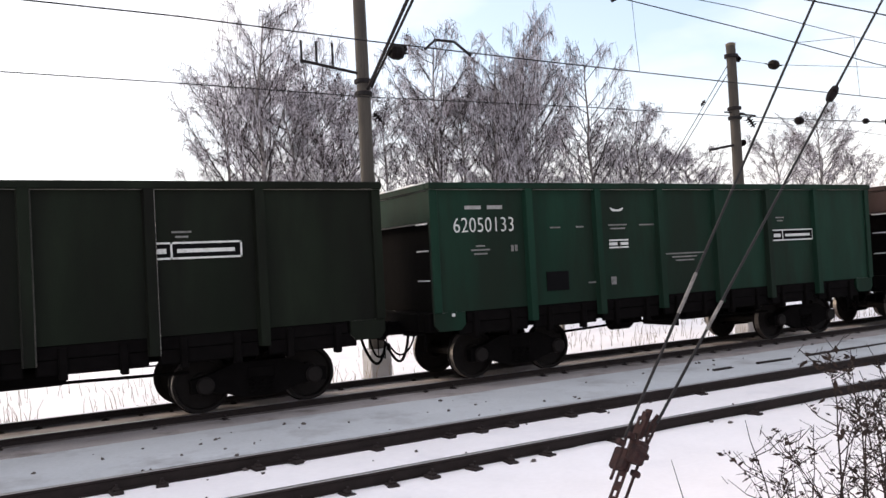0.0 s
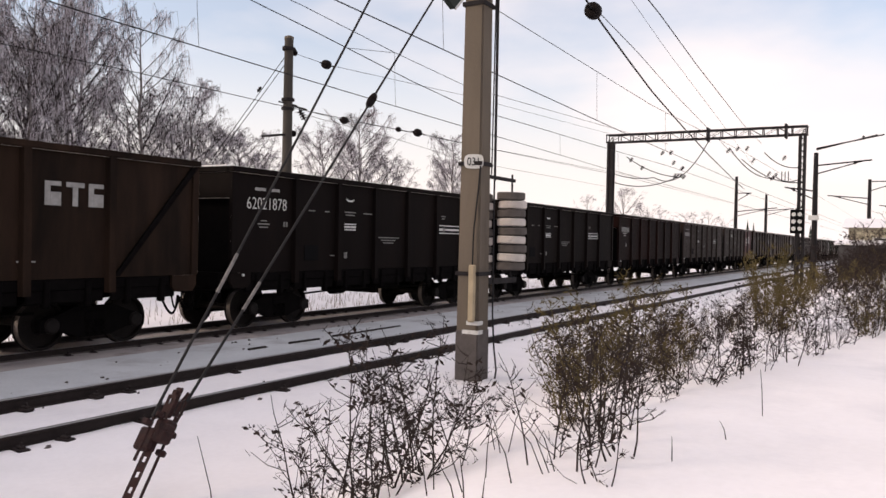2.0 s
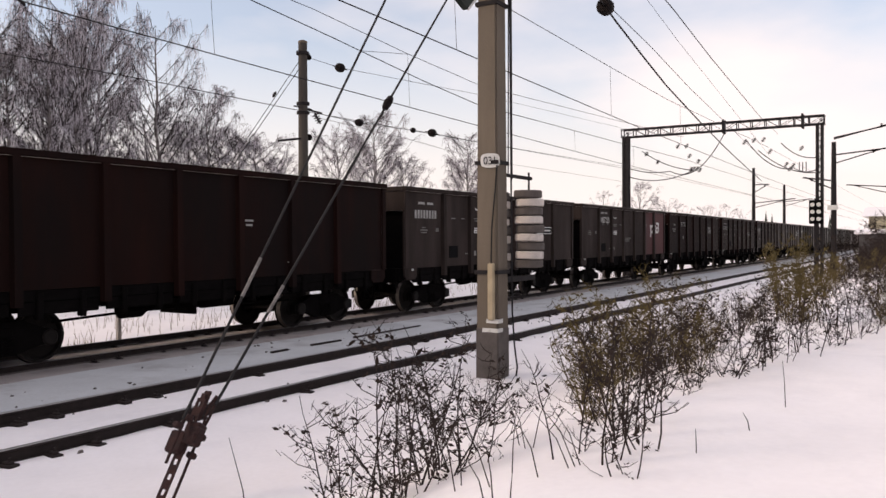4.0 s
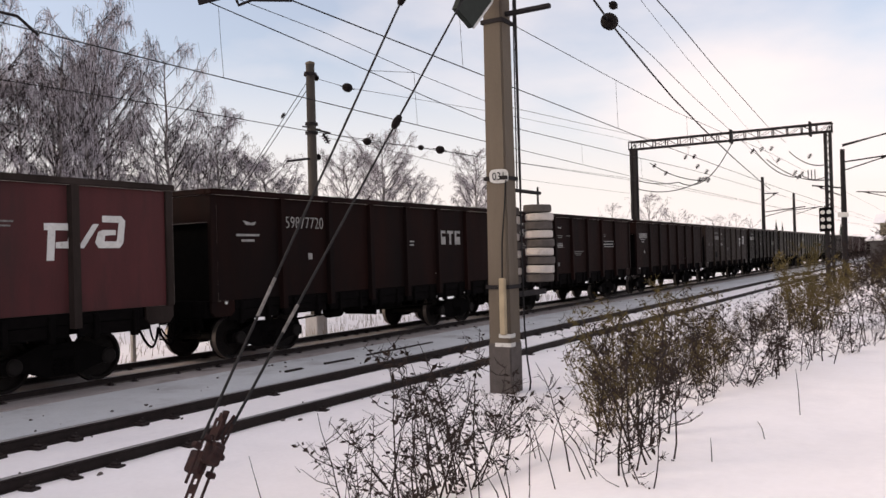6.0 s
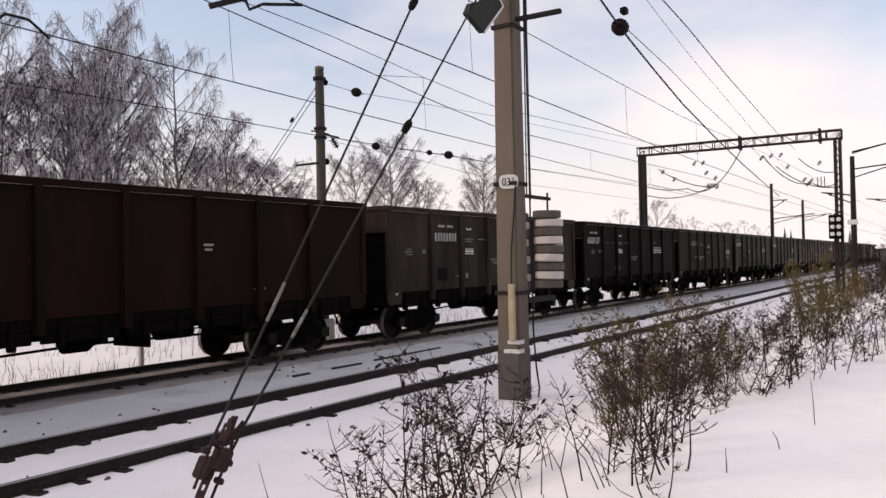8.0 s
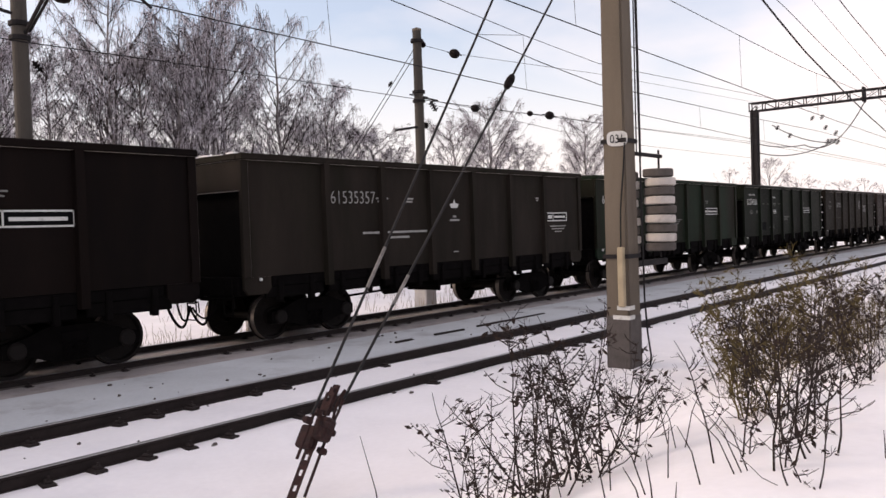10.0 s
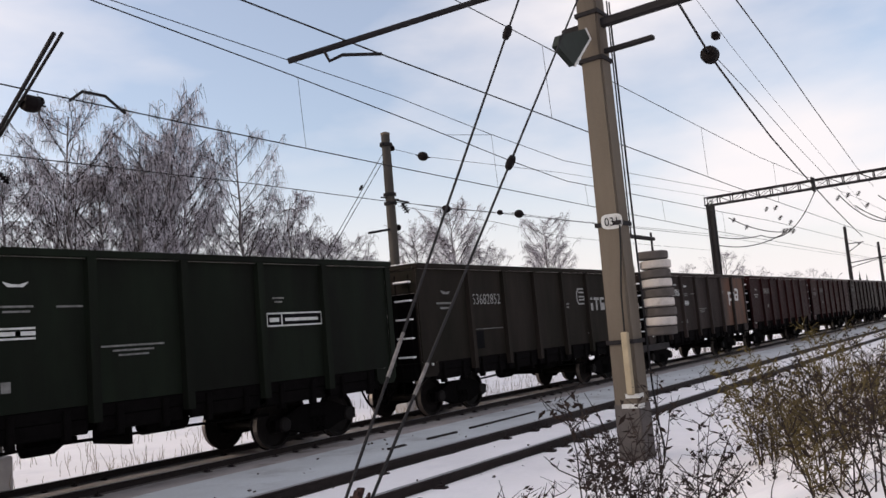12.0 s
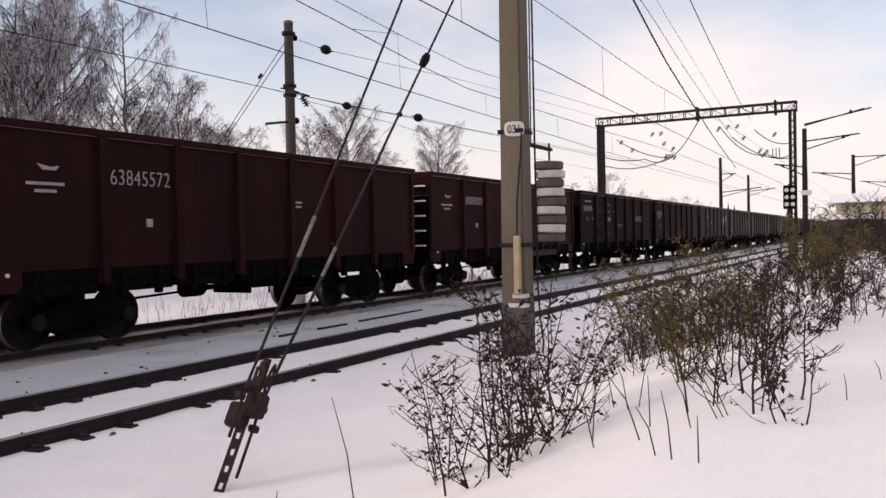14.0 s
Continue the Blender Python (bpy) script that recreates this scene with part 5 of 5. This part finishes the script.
plant(WEEDS + STALKS + OLIVES[:1], belt, 4)
verge = [(5.9, -6.5, 0.7), (6.5, -6.7, 0.62), (7.1, -6.85, 0.72), (7.9, -7.0, 0.66), (8.7, -7.2, 0.75), (9.4, -7.1, 0.6), (10.0, -7.45, 0.75), (10.9, -7.6, 0.7), (11.9, -7.7, 0.8), (13.0, -7.9, 0.78), (14.3, -8.1, 0.85), (15.6, -8.1, 0.8), (17.2, -8.4, 0.9), (19.0, -8.6, 0.95), (12.4, -7.2, 0.8), (8.2, -6.5, 0.7)]
plant(WEEDS + STALKS, verge, 8)
thicket = [(rs.uniform(34, 62), rs.uniform(-13.5, -4.8), rs.uniform(1.3, 2.2)) for _ in range(80)]
plant(STALKS + WEEDS[:1], thicket, 6)


def build_stalk(x, y, h, dx, dy):
    z = ground_z(x, y)
    o = part("grass_stalk", tube([(0, 0, -0.05), (dx * 0.4, dy * 0.4, h * 0.55), (dx, dy, h)], [0.005, 0.004, 0.002], 4), WEED)
    o.location = (x, y, z)
    return tagged(o, "single dry grass stalk poking from the snow", "grass stalk", "single stalks on the bank")


for x, y, h, dx, dy in ((5.0, -7.5, 0.42, -0.05, 0.02), (3.0, -7.2, 0.16, 0.06, 0.02), (3.9, -7.4, 0.14, -0.04, 0.05), (3.9, -5.4, 0.55, -0.18, 0.1), (3.5, -5.7, 0.5, 0.2, -0.1), (3.6, -5.6, 0.45, -0.2, 0.05), (2.0, -3.3, 0.14, 0.02, 0.0), (1.5, -4.4, 0.85, -0.12, 0.1), (9.8, -6.9, 0.2, 0.1, 0.0), (2.3, -6.1, 0.3, 0.15, 0.05), (2.40, -6.55, 0.40, 0.10, 0.36), (2.44, -6.57, 0.36, 0.14, 0.30), (2.36, -6.52, 0.33, 0.06, 0.30), (1.35, -6.45, 0.34, 0.03, 0.06), (1.45, -6.35, 0.26, -0.05, 0.1), (1.25, -6.6, 0.22, 0.08, 0.02), (1.9, -6.15, 0.42, -0.1, 0.2), (1.95, -5.85, 0.5, 0.1, 0.22), (2.2, -5.75, 0.36, -0.2, -0.1), (2.1, -6.4, 0.35, -0.1, 0.1)):
    build_stalk(x, y, h, dx, dy)


def build_far_grass():
    bm = bmesh.new()
    rng = random.Random(9)
    for _ in range(2600):
        x = rng.uniform(-6, 60)
        y = 8.0 + rng.random() ** 1.6 * 7
        if noise.noise(Vector((x * 0.4, y * 0.5, 7))) < -0.05:
            continue
        z = ground_z(x, y) - 0.03
        h = rng.uniform(0.15, 0.62)
        d = Vector((rng.uniform(-0.25, 0.25), rng.uniform(-0.2, 0.2), 1)) * h
        add_tube(bm, [(x, y, z), Vector((x, y, z)) + d * 0.6, Vector((x, y, z)) + d + Vector((rng.uniform(-0.1, 0.1), 0, -0.03))], [0.008, 0.006, 0.003], 3, False)
    tagged(part("dry_grass", bm, mat("pale_dry_grass", (0.22, 0.17, 0.12), 0.9, 0.4, 3.0, bump=0.0)), "pale dry grass in the snow behind the tracks", "grass", kind="stuff")


build_far_grass()


def build_debris():
    """Bits of ballast and spilt cargo lying on the snow beside the rails."""
    bm = bmesh.new()
    rng = random.Random(21)
    for _ in range(210):
        x = -5 + 40 * rng.random() ** 1.5
        y = rng.choice((-0.3, 0.3, 1.3, 1.9, 2.6, 3.2, 3.9)) + rng.gauss(0, 0.22)
        s = rng.uniform(0.008, 0.03)
        z = ground_z(x, y) if y < 2.15 else -0.128
        r = bmesh.ops.create_icosphere(bm, subdivisions=1, radius=s, matrix=Matrix.Translation((x, y, z + s * 0.3)))
        for v in r["verts"]:
            v.co += Vector((rng.uniform(-1, 1) * s * 0.8, rng.uniform(-1, 1) * s * 0.4, rng.uniform(-1, 1) * s * 0.25))
    tagged(part("ballast_crumbs", bm, BALLAST), "dark crumbs of ballast and coal scattered on snow", "debris", kind="stuff")


build_debris()


def build_tree(seed, h, crown, label, droop=1.0, density=1.0):
    """A bare frosted birch: tapered trunk, limbs, and drooping twigs."""
    rng = random.Random(seed)
    t = thing("birch_tree", pose(0, 0, 0), label, "tree", "bare trees behind the tracks")
    bend = [Vector((rng.uniform(-0.25, 0.25) * k / 8, rng.uniform(-0.25, 0.25) * k / 8, h * k / 8 - (0.4 if k == 0 else 0))) for k in range(9)]
    part("trunk", tube(bend, [0.0125 * h * (1 - 0.93 * (k / 8) ** 0.9) + 0.012 for k in range(9)], 8), BIRCH_BARK, t, "pale birch trunk with dark flecks")
    limbs, frost, dark = bmesh.new(), bmesh.new(), bmesh.new()
    n = int(34 * density)
    for i in range(n):
        f = 0.14 + 0.84 * (i + rng.random()) / n
        k = min(7, int(f * 8))
        p = bend[k].lerp(bend[k + 1], f * 8 - k)
        a = rng.uniform(0, 2 * math.pi)
        prof = math.sin(math.pi * min(1.0, (f - 0.12) / 0.95)) ** 0.75
        reach = crown * (0.35 + 0.75 * prof) * rng.uniform(0.65, 1.1)
        reach *= 0.86
        rise = min(reach * rng.uniform(0.9, 2.0), max(0.3, h * 1.03 - p.z))
        d = Vector((math.cos(a), math.sin(a), 0))
        tip = p + d * reach + Vector((0, 0, rise))
        mid = p + d * reach * rng.uniform(0.5, 0.75) + Vector((rng.uniform(-0.3, 0.3), rng.uniform(-0.3, 0.3), rise * rng.uniform(0.3, 0.6)))
        lp = [(1 - u) ** 2 * p + 2 * u * (1 - u) * mid + u * u * tip for u in (j / 6 for j in range(7))]
        r0 = 0.030 * (1.15 - f) * h / 14 + 0.016
        add_tube(limbs, lp, [r0 * (1 - 0.8 * j / 6) for j in range(7)], 5, False)
        for j in range(int(15 * density)):
            u = rng.uniform(0.25, 1.0)
            q = (1 - u) ** 2 * p + 2 * u * (1 - u) * mid + u * u * tip
            b = a + rng.uniform(-1.5, 1.5)
            ln = rng.uniform(0.5, 1.25) * (0.55 + 0.06 * crown)
            e = q + Vector((math.cos(b) * ln * 0.75, math.sin(b) * ln * 0.75, ln * rng.uniform(0.0, 0.85)))
            add_tube(limbs if rng.random() < 0.4 else dark, [q, q.lerp(e, 0.5) + Vector((0, 0, 0.08 * ln)), e], [0.011, 0.009, 0.006], 3, False)
            for c in range(5):
                s = q.lerp(e, rng.uniform(0.3, 1.0))
                w = rng.uniform(0.35, 1.0) * 0.85
                g = rng.uniform(0, 6.3)
                o1 = s + Vector((math.cos(g) * 0.22 * w, math.sin(g) * 0.22 * w, 0.12 * w))
                o2 = s + Vector((math.cos(g) * 0.34 * w, math.sin(g) * 0.34 * w, (0.10 - 0.45 * droop) * w))
                o3 = s + Vector((math.cos(g) * 0.38 * w, math.sin(g) * 0.38 * w, (0.05 - 1.0 * droop) * w))
                add_tube(frost if rng.random() < 0.60 else dark, [s, o2 if c % 2 else o1, o3], [0.0095, 0.0085, 0.0045], 3, False)
    part("branching", limbs, BARK, t, "dark bare branches")["kind"] = "stuff"
    part("frost_crown", frost, FROST_TWIG, t, "twigs coated with white frost")["kind"] = "stuff"
    part("twig_crown", dark, TWIG, t, "dark bare twigs")["kind"] = "stuff"
    return t


BIRCH = [
    build_tree(1, 15.0, 3.0, "tall bare birch with drooping frosted twigs"),
    build_tree(2, 14.5, 2.6, "tall bare birch with drooping frosted twigs"),
    build_tree(3, 11.5, 2.5, "bare young birch with frosted twigs", 0.6),
    build_tree(4, 9.0, 2.6, "low spreading bare tree with frosted twigs", 0.45),
    build_tree(5, 9.0, 2.5, "small distant bare tree with frosted twigs", 0.4, 0.5),
]
# x, y, kind, scale
TREES = ((8.3, 27.4, 0, 0.98), (11.0, 29.5, 1, 0.94), (9.8, 31.5, 2, 1.15), (12.6, 30.0, 2, 1.0), (15.0, 29.0, 2, 0.98), (18.0, 28.5, 2, 1.2), (19.2, 31.0, 3, 1.3),
         (21.2, 28.0, 1, 0.97), (23.6, 28.6, 0, 1.06), (25.6, 30.2, 1, 0.98), (24.2, 32.5, 2, 1.22), (28.6, 29.2, 0, 0.95), (31.2, 28.0, 2, 1.0), (31.8, 30.0, 3, 1.12), (33.6, 28.0, 3, 1.0), (36.0, 28.6, 3, 0.98), (38.4, 29.5, 3, 0.9),
         (27.0, 33.0, 3, 1.4), (20.4, 34.0, 2, 1.1), (34.5, 32.0, 3, 1.05), (10.9, 27.2, 3, 1.15), (9.0, 33.0, 3, 1.35),
         (49.2, 29.0, 2, 1.08), (51.6, 30.6, 3, 1.22), (54.2, 29.5, 3, 1.05), (46.4, 30.4, 3, 1.15), (64.6, 29.2, 2, 1.06), (66.6, 30.4, 3, 1.15), (77.0, 34.8, 4, 1.12), (80.0, 36.5, 4, 1.15), (97.0, 22.5, 4, 1.02), (101.0, 24.0, 4, 1.0), (96.0, 27.0, 4, 0.9), (113.0, 24.0, 4, 0.95), (120.0, 26.0, 4, 0.9), (140, 25, 4, 0.9), (150, 32, 4, 1.0), (185, 34, 4, 1.1), (200, 30, 4, 1.0), (230, 40, 4, 1.3),
         (9.6, 27.6, 3, 1.15), (7.2, 29.6, 2, 1.05), (12.2, 27.6, 2, 0.95), (14.2, 31.5, 2, 1.1), (19.6, 29.0, 2, 1.05), (22.4, 27.4, 2, 1.1), (22.6, 30.4, 3, 1.35), (29.6, 31.2, 3, 1.2))
seen = set()
rt = random.Random(5)
for x, y, kind, s in TREES:
    m = pose(x, y, ground_z(x, y) - 0.1, 0, 0, rt.uniform(0, 360))
    if kind in seen:
        c = copy_thing(BIRCH[kind], m)
        c.scale = (s, s, s * rt.uniform(0.96, 1.04))
    else:
        seen.add(kind)
        BIRCH[kind].matrix_basis = m @ Matrix.Diagonal((s, s, s, 1))


def build_conifer(x, y, h):
    t = thing("spruce_tree", pose(x, y, ground_z(x, y)), "dark distant spruce tree", "tree", "distant spruces")
    part("trunk", tube([(0, 0, -0.3), (0, 0, h)], [0.16, 0.03], 6), BARK, t)
    rng = random.Random(int(x * 7 + y))
    bm = bmesh.new()
    for k in range(15):
        z = h * (0.12 + 0.86 * k / 15)
        r = h * 0.22 * (1 - k / 15.5)
        for j in range(9):
            a = j * 0.7 + k + rng.uniform(-0.2, 0.2)
            rr = r * rng.uniform(0.7, 1.1)
            p = Vector((0, 0, z + 0.04 * h))
            e = Vector((math.cos(a) * rr, math.sin(a) * rr, z - 0.05 * h))
            s = Vector((-math.sin(a), math.cos(a), 0)) * rr * 0.28
            v = [bm.verts.new(p), bm.verts.new(e * 0.6 + p * 0.4 + s), bm.verts.new(e), bm.verts.new(e * 0.6 + p * 0.4 - s)]
            bm.faces.new(v)
    part("crown", bm, mat("dark_spruce_needles", (0.03, 0.04, 0.03), 0.9, 0.4, 2.0, bump=0.0), t)
    return t


for x, y, h in ((150, 15.5, 7.0), (153, 17.0, 7.6), (240, 15.0, 9.0)):
    build_conifer(x, y, h)


# ---- distant buildings ----
# Dark shed-shaped block, added in place of a dense thicket.
def build_thicket_block():
    b = thing("storage_shed", pose(66, -9.5, 0), "low dark grey block with a snowy top standing in for thicket", "shed")
    part("wall", box(0, 6, -0.1, 5.6, -0.5, 2.5), mat("dark_grey_cladding", (0.075, 0.07, 0.07), 0.8, 0.2, 1.0), b)
    part("roof", prism([(-0.3, 2.5), (6.3, 2.5), (6.3, 2.62), (3.0, 2.9), (-0.3, 2.62)], -0.4, 5.9), SNOW, b, "snow-covered low roof")
    part("door", box(-0.05, 0.0, 2.0, 3.6, -0.4, 2.3, 0.01), STEEL_DARK, b)
    return b


def build_house():
    b = thing("station_building", pose(74, -22.6, 0), "pale yellow plastered station building with a snowy roof", "building")
    part("wall", box(0, 9, 0, 18.5, -0.5, 4.0), PLASTER, b)
    part("roof", prism([(-0.5, 4.0), (9.5, 4.0), (4.5, 4.9)], -0.5, 19.0), SNOW, b, "snow-covered gable roof")
    for k in range(6):
        y = 1.5 + 2.8 * k
        w = part("window", box(-0.03, 0.0, y, y + 1.2, 1.4, 3.2, 0.005), mat("white_window_frame", (0.6, 0.6, 0.58), 0.6, 0.1, 4.0), b)
        part("pane", box(-0.05, -0.03, y + 0.1, y + 1.1, 1.5, 3.1), BLACK_PAINT, w, "dark window pane")
    return b


build_thicket_block()
build_house()


# ---- motion of the train ----
def motions():
    times = [0.0, 0.05, 0.5] + [0.5 * k for k in range(2, 28)] + [13.95, 14.0]
    for i, w in enumerate(TRAIN):
        walk(w, [(t, pose(car_x(i - 2, t), FAR_Y, 0)) for t in times])
    turning = [k / 30 for k in range(421)]
    for ax in (-0.925, 0.925):
        lead = None
        for w in TRAIN:
            for bogie in [o for o in w.children if o.name.startswith("bogie")]:
                for ws in [o for o in bogie.children if o.name.startswith("wheelset") and abs(o.location.x - ax) < 0.1]:
                    if lead is None:
                        lead = ws
                        walk(ws, [(t, pose(ax, 0, 0.475) @ Matrix.Rotation(car_x(0, t) / 0.475, 4, "Y")) for t in turning])
                    else:
                        ws.rotation_mode = "QUATERNION"
                        ws.animation_data_create().action = lead.animation_data.action
                        ws.animation_data.action_slot = lead.animation_data.action_slot


motions()
